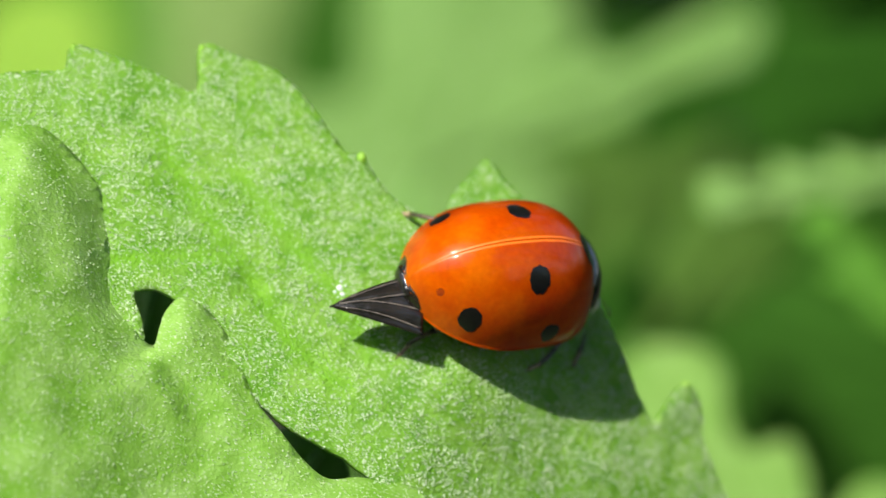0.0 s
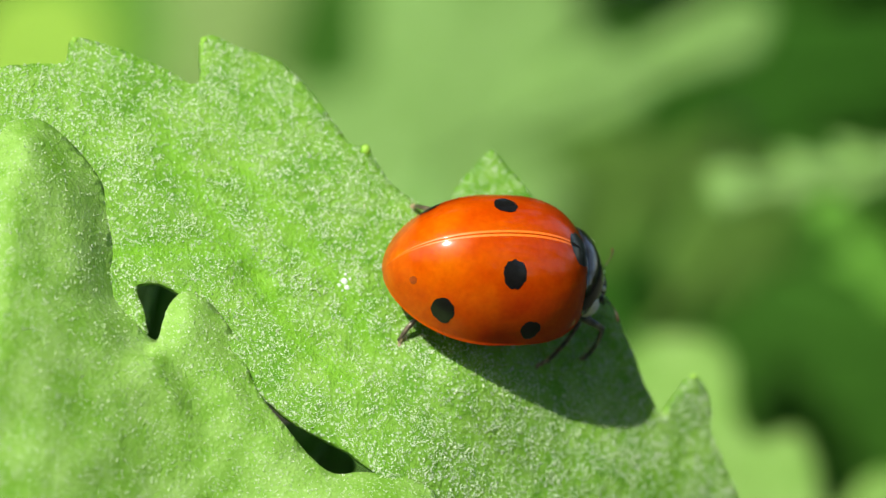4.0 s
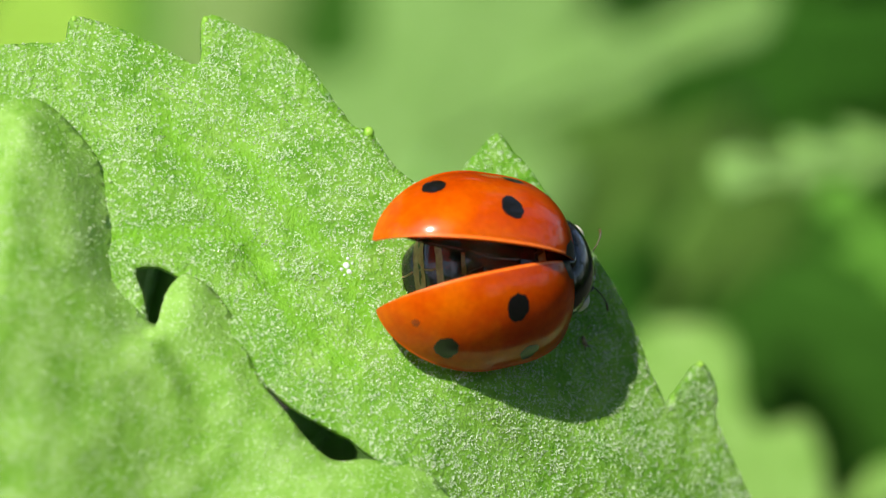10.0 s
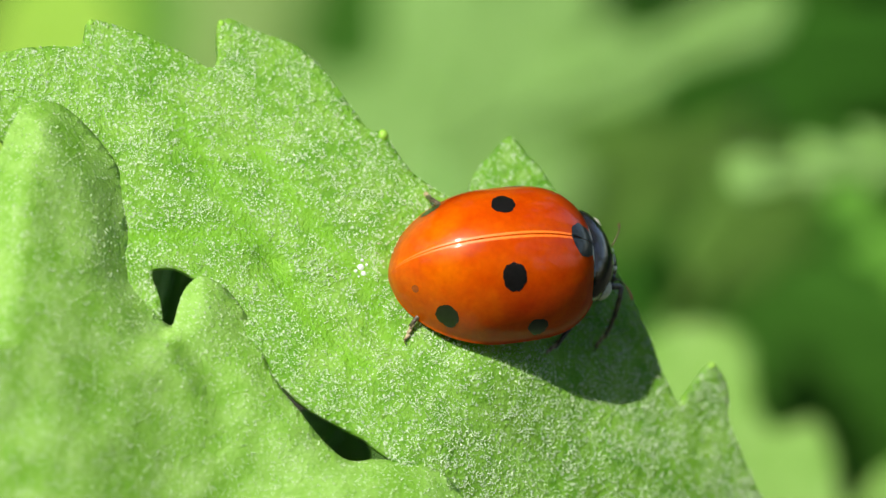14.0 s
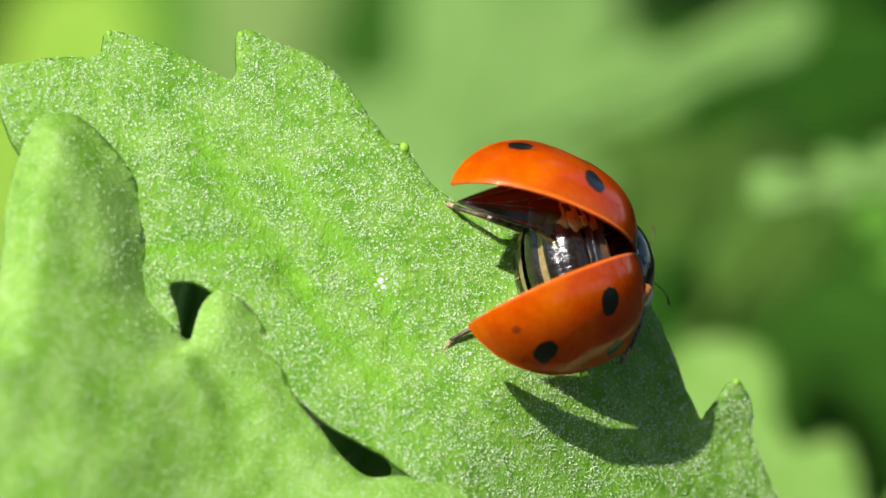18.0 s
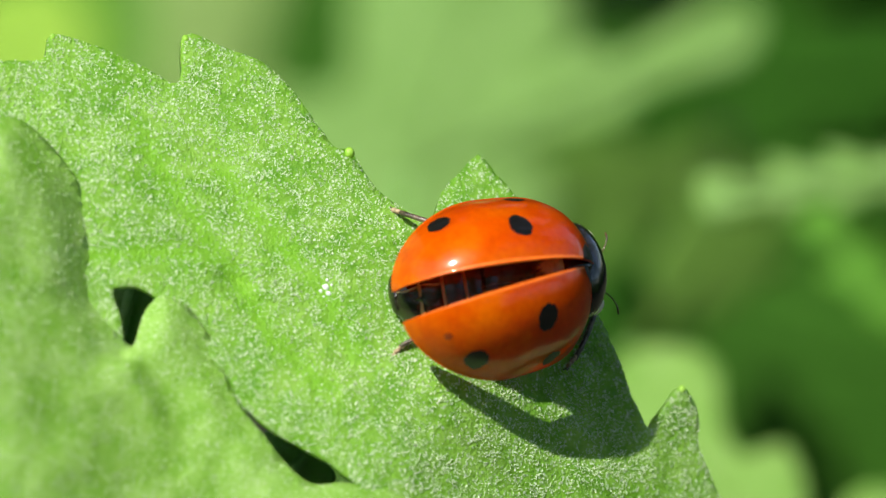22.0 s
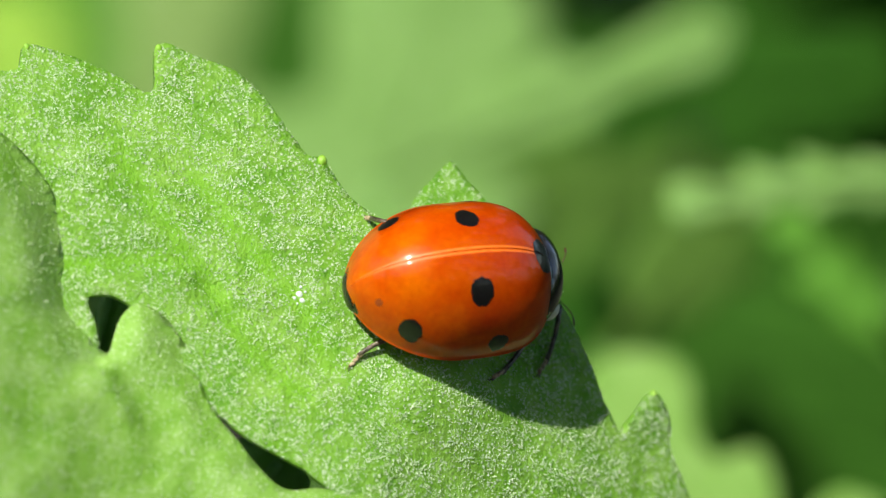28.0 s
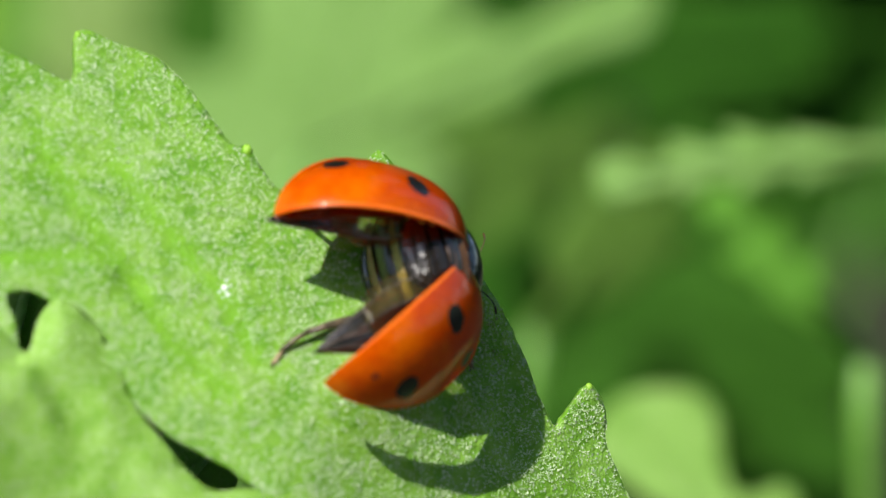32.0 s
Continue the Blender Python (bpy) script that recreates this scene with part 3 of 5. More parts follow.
def background():
    k = 0
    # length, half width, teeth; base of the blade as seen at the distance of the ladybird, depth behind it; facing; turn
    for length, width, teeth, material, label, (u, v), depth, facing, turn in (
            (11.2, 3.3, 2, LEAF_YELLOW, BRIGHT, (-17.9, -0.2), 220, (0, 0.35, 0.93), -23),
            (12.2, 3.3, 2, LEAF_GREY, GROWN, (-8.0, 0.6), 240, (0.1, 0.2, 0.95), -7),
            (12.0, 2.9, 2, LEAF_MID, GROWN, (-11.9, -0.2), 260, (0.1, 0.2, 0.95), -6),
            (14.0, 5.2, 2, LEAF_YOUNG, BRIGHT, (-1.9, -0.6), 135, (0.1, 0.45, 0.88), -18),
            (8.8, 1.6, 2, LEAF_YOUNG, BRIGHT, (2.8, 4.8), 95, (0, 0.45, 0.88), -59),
            (13.5, 3.0, 2, LEAF_DEEP_SHADE, IN_SHADE, (4.9, -4.3), 290, (0.1, 0.3, 0.95), -13),
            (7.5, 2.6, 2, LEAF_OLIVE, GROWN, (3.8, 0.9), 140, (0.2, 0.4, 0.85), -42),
            (10.0, 2.7, 3, LEAF_DEEP_SHADE, IN_SHADE, (16.4, 6.8), 120, (0.1, 0.1, 0.95), 97),
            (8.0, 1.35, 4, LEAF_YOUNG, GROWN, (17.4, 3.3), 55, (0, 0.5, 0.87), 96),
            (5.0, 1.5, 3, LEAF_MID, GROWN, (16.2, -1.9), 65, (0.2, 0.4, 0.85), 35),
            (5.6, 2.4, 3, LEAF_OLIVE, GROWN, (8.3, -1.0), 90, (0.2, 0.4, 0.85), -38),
            (5.5, 1.3, 3, LEAF_SHADE, IN_SHADE, (17.5, 2.6), 90, (0.2, 0.2, 0.9), 85),
            (11.0, 2.2, 2, LEAF_SHADE, IN_SHADE, (17.5, -4.6), 150, (0.2, 0.2, 0.9), 73),
            (12.2, 3.7, 2, LEAF_SHADE, IN_SHADE, (17.9, -13.4), 165, (0.2, 0.1, 0.9), 27),
            (6.6, 1.8, 2, LEAF_YOUNG, IN_SHADE, (-8.2, -11.0), 3, (0.1, 0.1, 0.95), -42),
            (8.6, 1.6, 2, LEAF_YOUNG, IN_SHADE, (-11.6, -8.2), 3, (0.1, 0.1, 0.95), -14),
            (11.3, 3.8, 2, LEAF_SHADE, IN_SHADE, (18.1, -9.2), 190, (0.1, 0.1, 0.95), 71),
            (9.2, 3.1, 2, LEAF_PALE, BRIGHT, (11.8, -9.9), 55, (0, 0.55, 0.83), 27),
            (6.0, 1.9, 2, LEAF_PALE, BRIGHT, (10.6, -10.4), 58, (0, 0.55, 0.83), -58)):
        k += 1
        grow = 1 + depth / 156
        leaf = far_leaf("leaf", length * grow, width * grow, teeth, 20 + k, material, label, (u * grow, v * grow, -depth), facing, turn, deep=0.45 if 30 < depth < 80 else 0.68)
        if label == BRIGHT and 50 < depth < 60:
            SWAYING.append(leaf)
    rnd = random.Random(4)
    for row in range(5):                     # the shaded inside of the plants, leaf behind leaf, shade put into the colour
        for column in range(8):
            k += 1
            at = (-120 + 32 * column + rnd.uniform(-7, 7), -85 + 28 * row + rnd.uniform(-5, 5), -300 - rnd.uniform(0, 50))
            far_leaf("leaf", rnd.uniform(48, 60), rnd.uniform(20, 26), 4, 20 + k, LEAF_SHADE if (row + column) % 3 else LEAF_DEEP_SHADE, IN_SHADE, at, (rnd.uniform(-0.3, 0.3), rnd.uniform(0, 0.3), 0.9), rnd.uniform(-50, 50))


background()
ground_bm = sheet(60, 60, lambda a, b: Vector(((a - 0.5) * abs(a - 0.5) * 80000, (b - 0.5) * abs(b - 0.5) * 80000, 14 * noise.noise((a * 40, b * 40, 0)))))
ground = part("ground", ground_bm, SOIL)
tagged(ground, "dark brown garden soil under the plants", "soil", kind="structure")


# ---- the ladybird: x forward, y to its left, z out of its back; z = 0 at the rim of the wing cases ----
LONG, HALF, HIGH = 3.5, 2.714, 2.747
HINGE = Vector((3.15, 0.55, 1.05))
NECK = Vector((2.6, 0.0, 0.0))
WING_HINGE = Vector((2.3, 0.8, 1.36))


def dome(p, q):
    """The wing cases' surface: p along the body (-1 tail, 1 front), q across (-1 right rim, 1 left rim)."""
    k = max(0.0, 1 - abs(p) ** (3.8 if p > 0 else 1.9))
    y = q * HALF * k ** (0.5 if p > 0 else 0.58)
    across = ((1 - 0.9 * q * q) ** 0.5 - 0.1 ** 0.5) / (1 - 0.1 ** 0.5)        # the sides meet the rim at a slant
    z = HIGH * max(0.0, 1 - abs(p) ** 2.2) ** 0.5 * max(0.0, across)
    return Vector((LONG * p, y, z))


def dome_normal(p, q):
    a = dome(min(p + 0.01, 0.999), q) - dome(p - 0.01, q)
    b = dome(p, min(q + 0.01, 0.999)) - dome(p, q - 0.01)
    return a.cross(b).normalized()


def patch(p0, q0, rx, ry, shift, seed, half=0, lift=0.012):
    """A ragged round spot lying on the dome; half = 1 or -1 keeps one side of the suture."""
    rnd = random.Random(seed)
    ragged = [1 + rnd.uniform(-0.07, 0.07) for _ in range(28)]
    k = max(0.05, 1 - abs(p0) ** (3.8 if p0 > 0 else 1.9)) ** 0.5
    slope = HIGH * (1 - abs(p0) ** 2.2) ** 0.5 * abs(q0) / max(0.2, (1 - q0 * q0) ** 0.5)
    per_q = math.hypot(HALF * k, slope)

    def f(s, r):
        j = round(r * 28) % 28
        c = 2 * math.pi * r
        p = p0 + rx * s * ragged[j] * math.cos(c) / LONG
        q = q0 + ry * s * ragged[j] * math.sin(c) / per_q
        if half:
            q = max(0.002, q * half) * half
        p, q = max(-0.985, min(0.985, p)), max(-0.99, min(0.99, q))
        return dome(p, q) + dome_normal(p, q) * (lift + 0.004 * (1 - s)) - shift
    return sheet(6, 28, f, True)


def elytron(side, bug):
    """One wing case with its spots, hung at its hinge."""
    hinge = Vector((HINGE.x, HINGE.y * side, HINGE.z))

    def f(a, b):
        p = -math.cos(math.pi * (0.004 + 0.992 * a))
        q = math.sin(math.pi / 2 * b) * 0.999
        v = dome(p, side * max(q, 0.0012))
        if b > 0.93:                       # a narrow turned-out rim
            v += Vector((0, side * 0.05, -0.02)) * (b - 0.93) / 0.07
        return v - hinge
    bm = sheet(56, 30, f)
    bmesh.ops.recalc_face_normals(bm, faces=bm.faces)
    if sum(fc.normal.z for fc in bm.faces) < 0:
        bmesh.ops.reverse_faces(bm, faces=bm.faces)
    bmesh.ops.solidify(bm, geom=bm.faces[:], thickness=0.10)
    case = part("elytron", bm, ELYTRA, bug, "glossy orange-red wing case with black spots")
    case.location = hinge * MM
    for p, q, rx, ry, seed in ((0.105, 0.471, 0.40, 0.46, 3), (-0.532, 0.845, 0.36, 0.42, 4), (0.311, 0.925, 0.34, 0.36, 5)):
        part("spot", patch(p, side * q, rx, ry, hinge, seed + (side > 0)), SPOT_BLACK, case, "black spot")
    if side < 0:
        part("smudge", patch(-0.80, -0.62, 0.10, 0.13, hinge, 21), BROWN_SPOT, case, "small brown smudge")
    part("spot", patch(0.86, 0.0, 0.52, 0.55, hinge, 9, side), SPOT_BLACK, case, "black half spot at the shield")
    seam = sheet(40, 2, lambda a, b: dome(-0.95 + 1.7 * a, side * (0.01 + 0.032 * b)) + dome_normal(-0.95 + 1.7 * a, side * 0.02) * (0.003 + 0.006 * math.sin(math.pi * b)) - hinge)
    part("seam", seam, SEAM, case, "lighter orange inner seam")
    part("pale_patch", patch(0.955, side * 0.30, 0.13, 0.34, hinge, 12), CREAM, case, "cream patch at the wing case's base")
    return case


def hindwing(side, bug):
    """A folded membranous wing: a broad root panel hung at its joint, and a tip panel that slides out behind it."""
    def arch(x):
        return 0.5 * math.sin(math.pi * x / -5.6) - 0.9 * x / -5.6

    def root(a, b):
        x = -3.3 * a
        wide = (0.35 + 0.82 * min(1, a / 0.4) ** 0.8) * (1 if a < 0.6 else max(0.0, 1 - ((a - 0.6) / 0.405) ** 2.4) ** 0.5)
        y = side * (-0.26 * a + (b - 0.5) * 2 * wide)
        z = arch(x) - 0.10 * (y + side * 0.9) ** 2 + 0.12 + 0.1 * math.sin(math.pi * b) - 0.10 * math.sin(4 * math.pi * b) * math.sin(math.pi * a) + 0.08 * noise.noise((x, y, 4.0 + side))
        return Vector((x, y, z))

    def tip(a, b):
        x = -2.2 - 2.9 * a
        wide = 0.92 * (1 - a ** 1.25) ** 0.9 + 0.10 * (1 - a)
        y = side * (0.05 - 0.5 * a + (b - 0.5) * 2 * wide)
        return Vector((x, y, arch(x) - 0.10 * (y + side * 0.9) ** 2 + 0.06 * math.sin(math.pi * b) - 0.07 * math.sin(5 * math.pi * b) * (1 - a)))
    wing = part("hindwing", thicken(sheet(22, 12, lambda a, b: root(a, 0.40 + 0.60 * b)), 0.04), WING, bug, "folded dark smoky flight wing")
    part("clear_panel", thicken(sheet(22, 9, lambda a, b: root(a, 0.40 * b)), 0.03), CLEAR_WING, wing, "clear pale hind part of the wing")
    end = part("wing_tip", thicken(sheet(18, 12, tip), 0.04), WING_END, bug, "black pointed wing tip with silvery folds")
    for f, owner, pairs in ((root, wing, ((0.1, 0.16), (0.42, 0.40), (0.78, 0.66))), (tip, end, ((0.04, 0.1), (0.34, 0.42), (0.62, 0.3), (0.9, 0.7)))):
        for b0, b1 in pairs:
            pts = [f(a, b0 + (b1 - b0) * a) + Vector((0, 0, 0.02)) for a in np.linspace(0.03, 0.9, 12)]
            part("vein", tube(pts, [0.034 - 0.002 * i for i in range(12)], 6), WING_VEIN, owner)
    strut = [root(a, 0.97) + Vector((0, 0, 0.03)) for a in np.linspace(0.0, 0.62, 9)]
    part("wing_root", tube(strut, [0.22, 0.20, 0.17, 0.14, 0.12, 0.10, 0.08, 0.06, 0.04], 8), ROOT_SKIN, wing, "amber wing root along the front edge")
    for ob in (wing, end):
        ob.location = Vector((WING_HINGE.x, WING_HINGE.y * side, WING_HINGE.z)) * MM
    return wing, end


WING_VEIN = plain_material("silvery_wing_fold", (0.06, 0.05, 0.045), (0.22, 0.19, 0.16), 0.15, 5, 0.3, 0.03, 0.8)
WING = wing_material()
WING_END = wing_material("wing_tip_membrane", (0.008, 0.008, 0.008), (0.03, 0.024, 0.02), (0.3, 0.25, 0.2), 0.0, 0.12)
CLEAR_WING = wing_material("clear_wing_membrane", (0.06, 0.045, 0.02), (0.16, 0.13, 0.06), (0.86, 0.84, 0.62), 0.6, 0.92)
ROOT_SKIN = plain_material("amber_wing_root", (0.22, 0.07, 0.01), (0.5, 0.2, 0.03), 0.35, 3, 0.4, 0.05, 0.4)
SEGMENTS = 7
SEG_LEN = 0.66


def abdomen_shape(x):
    """Half width, top and bottom of the abdomen at x."""
    s = max(0.0, min(1.0, (1.6 - x) / 5.0))
    k = max(0.02, 1 - max(0.0, (s - 0.3) / 0.71) ** 1.9) ** 0.5
    return (1.92 + 0.5 * math.sin(math.pi * s) ** 2) * k, (1.38 + 0.28 * math.sin(math.pi * s)) * k, -0.82 * k


def tergite(i, bug):
    """One abdominal ring: a ragged black plate, its pale front membrane and yellow side margins."""
    x0 = 1.4 - i * SEG_LEN
    pivot = Vector((x0, 0, 0))

    def ring(scale, xa, xb, flare, ragged=0.0, around=40):
        def f(a, b):
            c = 2 * math.pi * b
            jag = ragged * (noise.noise((4 * math.cos(c), 4 * math.sin(c), i + 10.0 * a)) + 0.6 * noise.noise((11 * math.cos(c), 11 * math.sin(c), i + 30.0)))
            x = xa + (xb - xa) * a + jag * (1 if a > 0.6 or a < 0.3 else 0.4)
            half, top, low = abdomen_shape(x)
            y, z = math.cos(c), math.sin(c)
            g = scale + flare * a + max(0, flare) * 0.6 * math.sin(math.pi * a)
            ripple = 1 + 0.012 * math.sin(9 * c) * a + 0.014 * noise.noise((5 * math.cos(c), 5 * math.sin(c), 2 * a + i))
            return Vector((x, g * ripple * half * math.copysign(abs(y) ** 0.85, y), g * ripple * (top if z > 0 else -low) * z)) - pivot
        return sheet(6, around, f, True)
    last = i == SEGMENTS - 1

    def margin(side):
        def f(a, b):
            x = x0 - SEG_LEN * a
            half, top, low = abdomen_shape(x)
            reach = (92 if side > 0 else 66) - 8 * max(0.0, i + a - 2) + 5 * noise.noise((2.6 * (i + a), 5.0, side)) + 2 * abs(math.sin(math.pi * a))
            c = radians(-20 + reach * b)
            bulge = 1.002 + 0.03 * math.sin(math.pi * a) * math.sin(math.pi * b) + 0.012 * noise.noise((2 * a, 4 * b, i))
            return Vector((x, side * bulge * half * math.cos(c) ** 0.85, bulge * (top if c > 0 else -low) * math.sin(c))) - pivot
        return thicken(sheet(8, 10, f), 0.06)
    plate = part("tergite", ring(0.935, x0, x0 - SEG_LEN * (1.0 if last else 1.03 if i < 3 else 0.94), 0.06, 0.05, 64), RING_SHELL, bug, "wrinkled glossy black abdominal ring")
    if i:
        part("membrane", ring(0.975, x0 + 0.46, x0 - 0.05, -0.05, 0.06), BAND_SKIN if i > 3 else CHITIN_BROWN, plate, "pale yellowish band between rings" if i > 3 else "thin brown band between rings")
    for side in (1, -1) if i < 6 else ():
        edge = part("margin", margin(side), YELLOW_SKIN, plate, "orange-yellow side margin")
        half, top, low = abdomen_shape(x0 - 0.3)
        c = radians(20 - 3 * i)
        part("pore", blob((-0.3, side * 1.03 * half * math.cos(c) ** 0.85, 1.03 * top * math.sin(c)), (0.07, 0.05, 0.05), 6, 8), CHITIN_BROWN, edge)
    if i >= 5:                               # a pale line down the back of the rear rings
        line = [Vector((x - x0, 0.04 * math.sin(7 * x), abdomen_shape(x)[1] * 0.985)) for x in np.linspace(x0 - 0.02, x0 - SEG_LEN * 0.95, 6)]
        part("midline", tube(line, [0.03, 0.045, 0.035, 0.045, 0.035, 0.02], 6), BAND_SKIN, plate, "pale line down the back")
    for j in range(7):                      # worn brown creases over the plate
        b = (0.2 + 0.1 * j) * math.pi
        pts = [Vector((x - x0, 0.975 * abdomen_shape(x)[0] * math.cos(b + 0.05 * math.sin(9 * x)), 0.97 * abdomen_shape(x)[1] * math.sin(b))) for x in (x0 - 0.12, x0 - 0.3, x0 - 0.5)]
        part("crease", tube(pts, [0.015, 0.03, 0.012], 5), CHITIN_BROWN, plate)
    if last:
        part("tail_plate", blob((-0.62, 0, 0), (0.22, abdomen_shape(x0 - 0.6)[0] * 0.9, 0.4)), RING_SHELL, plate)
    plate.location = pivot * MM
    return plate


def bone(name, length, radii, material, bug, spines=0, hooked=False):
    """A leg piece along +x from its joint."""
    n = len(radii)
    pts = [(length * i / (n - 1), 0, 0.05 * length * math.sin(math.pi * i / (n - 1))) for i in range(n)]
    ob = part(name, tube(pts, radii, 8), material, bug)
    for i in range(spines):
        x = length * (0.35 + 0.6 * i / spines)
        part("bristle", tube([(x, 0, 0.03), (x + 0.13, 0.06 * (-1) ** i, -0.16)], [0.014, 0.004], 4), FOOT_PALE, ob)
    if hooked:
        for j in range(3):
            part("foot_joint", blob((length - 0.05 + 0.17 * j, 0, -0.02 - 0.07 * j), (0.13, 0.09, 0.07), 6, 8), FOOT_PALE, ob)
        for y in (-1, 1):
            part("claw", tube([(length + 0.38, 0.03 * y, -0.15), (length + 0.5, 0.08 * y, -0.2), (length + 0.54, 0.09 * y, -0.3)], [0.03, 0.02, 0.006], 5), CHITIN_BROWN, ob)
    return ob


def head_parts(bug):
    neck = NECK

    def shield(x, y, z):
        return (x * (1 - 0.22 * y * y), y, (z if z > 0 else z * 0.6) - 0.35 * max(0, x) ** 2)
    shield_ob = part("pronotum", blob((3.05 - neck.x, 0, -0.05), (1.15, 1.65, 1.15), 24, 32, shield), CHITIN, bug, "black neck shield with cream front corners")
    for side in (1, -1):
        corner = blob((3.46 - neck.x, side * 1.06, -0.22), (0.48, 0.43, 0.5), 12, 16)
        part("corner_patch", corner, CREAM, shield_ob, "cream-white corner patch")
    shield_ob.location = neck * MM
    head = part("head", blob((3.95 - neck.x, 0, -0.75), (0.5, 0.72, 0.5), 16, 22), CHITIN, bug, "black head with two pale spots")
    head.location = neck * MM
    for side in (1, -1):
        part("eye", blob((4.05 - neck.x, side * 0.6, -0.62), (0.24, 0.18, 0.26), 10, 14), SPOT_BLACK, head)
        part("face_spot", blob((4.2 - neck.x, side * 0.32, -0.42), (0.12, 0.1, 0.09), 8, 10), CREAM, head)
        feeler = spline([(4.3 - neck.x, side * 0.5, -0.75), (4.55 - neck.x, side * 0.85, -0.6), (4.7 - neck.x, side * 1.15, -0.6), (4.75 - neck.x, side * 1.4, -0.7)], 4, False)
        part("antenna", tube(feeler, [0.02] * 8 + [0.028, 0.036, 0.04, 0.036, 0.02], 7), CHITIN_BROWN, head, "short clubbed brown feeler")
        part("palp", tube([(4.25 - neck.x, side * 0.3, -1.05), (4.45 - neck.x, side * 0.4, -1.2), (4.5 - neck.x, side * 0.38, -1.35)], [0.05, 0.06, 0.09], 7), CHITIN, head)
    part("jaw", blob((4.3 - neck.x, 0, -1.05), (0.22, 0.36, 0.16), 8, 12), CHITIN_BROWN, head)
    return shield_ob, head


def body_parts(bug):
    part("thorax", blob((2.45, 0, 0.15), (1.0, 1.75, 1.35), 18, 26, lambda x, y, z: (x, y, z * (0.8 if z > 0 else 0.9))), CHITIN, bug, "black-brown thorax")
    part("sternum", blob((1.7, 0, -0.32), (1.7, 2.0, 0.58), 18, 26), CHITIN, bug, "black underside plate")
    part("scutellum", blob((2.75, 0, 1.02), (0.5, 0.42, 0.2), 10, 14, lambda x, y, z: (x, y * (0.55 + 0.45 * x), z)), CHITIN, bug)
    band = sheet(5, 30, lambda a, b: Vector((1.1 + 0.95 * a + 0.06 * math.sin(11 * b + 2 * a), 1.95 * math.cos(math.pi * (0.12 + 0.76 * b)), 0.25 + 1.3 * math.sin(math.pi * (0.12 + 0.76 * b)) + 0.05 * math.sin(math.pi * a))))
    part("thorax_band", thicken(band, 0.08), YELLOW_SKIN, bug, "yellow band across the hind thorax")


def ladybird():
    bug = new("ladybird")
    tagged(bug, "glossy orange-red ladybird with seven black spots on the leaf", "ladybird")
    body_parts(bug)
    neck = head_parts(bug)
    rings = [tergite(i, bug) for i in range(SEGMENTS)]
    cases = [elytron(1, bug), elytron(-1, bug)]
    wings = [hindwing(1, bug), hindwing(-1, bug)]
    legs = []
    for hip, foot, side, upper, lower in HIPS:
        thigh = bone("femur", upper, [0.13, 0.17, 0.18, 0.14, 0.10], LEG_HAIR, bug)
        shin = bone("tibia", lower - 0.45, [0.085, 0.09, 0.085, 0.08, 0.085], LEG_HAIR, bug, 7, True)
        legs.append((thigh, shin, hip, foot, side, upper, lower))
    return bug, rings, cases, wings, legs, neck


# hip on the body, foot on the leaf (picture plane), side, upper and lower length
HIPS = [(Vector((0.5, -1.35, -0.4)), (-1.93, -3.0), -1, 2.75, 1.55), (Vector((1.4, -1.3, -0.8)), (3.1, -3.65), -1, 1.9, 2.3), (Vector((2.4, -0.9, -0.7)), (4.7, -3.45), -1, 1.9, 2.4),
        (Vector((0.7, 1.35, -0.4)), (-1.35, 1.85), 1, 2.3, 1.7), (Vector((1.2, 1.2, -0.8)), (1.0, 0.7), 1, 1.2, 1.7), (Vector((2.4, 0.9, -0.7)), (4.1, -0.4), 1, 1.2, 1.7)]
BUG, RINGS, CASES, WINGS, LEGS, NECK_PARTS = ladybird()


def along(a, b, up):
    """A pose at a whose x points to b and whose z leans to up."""
    x = (b - a).normalized()
    y = up.cross(x).normalized()
    return Matrix.Translation(a * MM) @ Matrix((x, y, x.cross(y))).transposed().to_4x4()


def step_leg(leg, body):
    """Poses of both leg pieces so that the foot stays on the leaf while the body moves."""
    thigh, shin, hip, foot, side, upper, lower = leg
    goal = body.inverted() @ (PIC @ (Vector((foot[0], foot[1], leaf_height(*foot) + 0.12)) * MM)) / MM
    way = goal - hip
    d = min(way.length, upper + lower - 0.05)
    way.normalize()
    pole = Vector((-0.8, 0.1, 0.65) if side > 0 else (-0.6, 0.8, 0.6)) if hip.x < 1 else Vector((0.3, side * 0.2, -0.25))
    out = (pole - way * way.dot(pole)).normalized()
    s = (upper ** 2 - lower ** 2 + d * d) / (2 * d)
    knee = hip + way * s + out * max(0.05, upper ** 2 - s * s) ** 0.5
    return along(hip, knee, out), along(knee, hip + way * d, out)


TUCKED = (0.10, 0.10, 0.25, 0.60, 0.90, 0.88, 0.8)


def curl_rings(c, back):
    """Poses of the abdominal rings: c = 0 flat, 1 drawn in under the thorax and bent down; back = pushed out behind."""
    m = pose((1.4 + 0.8 * c - back) * MM, 0, 0.85 * c * MM, 0, 10 * c, 0)
    out = []
    for i in range(SEGMENTS):
        out.append(m.copy())
        m = m @ pose(0, 0, 0, 0, -14 * c, 0) @ pose(-(SEG_LEN + (TUCKED[i] - SEG_LEN) * c) * MM, 0, 0)
    return out




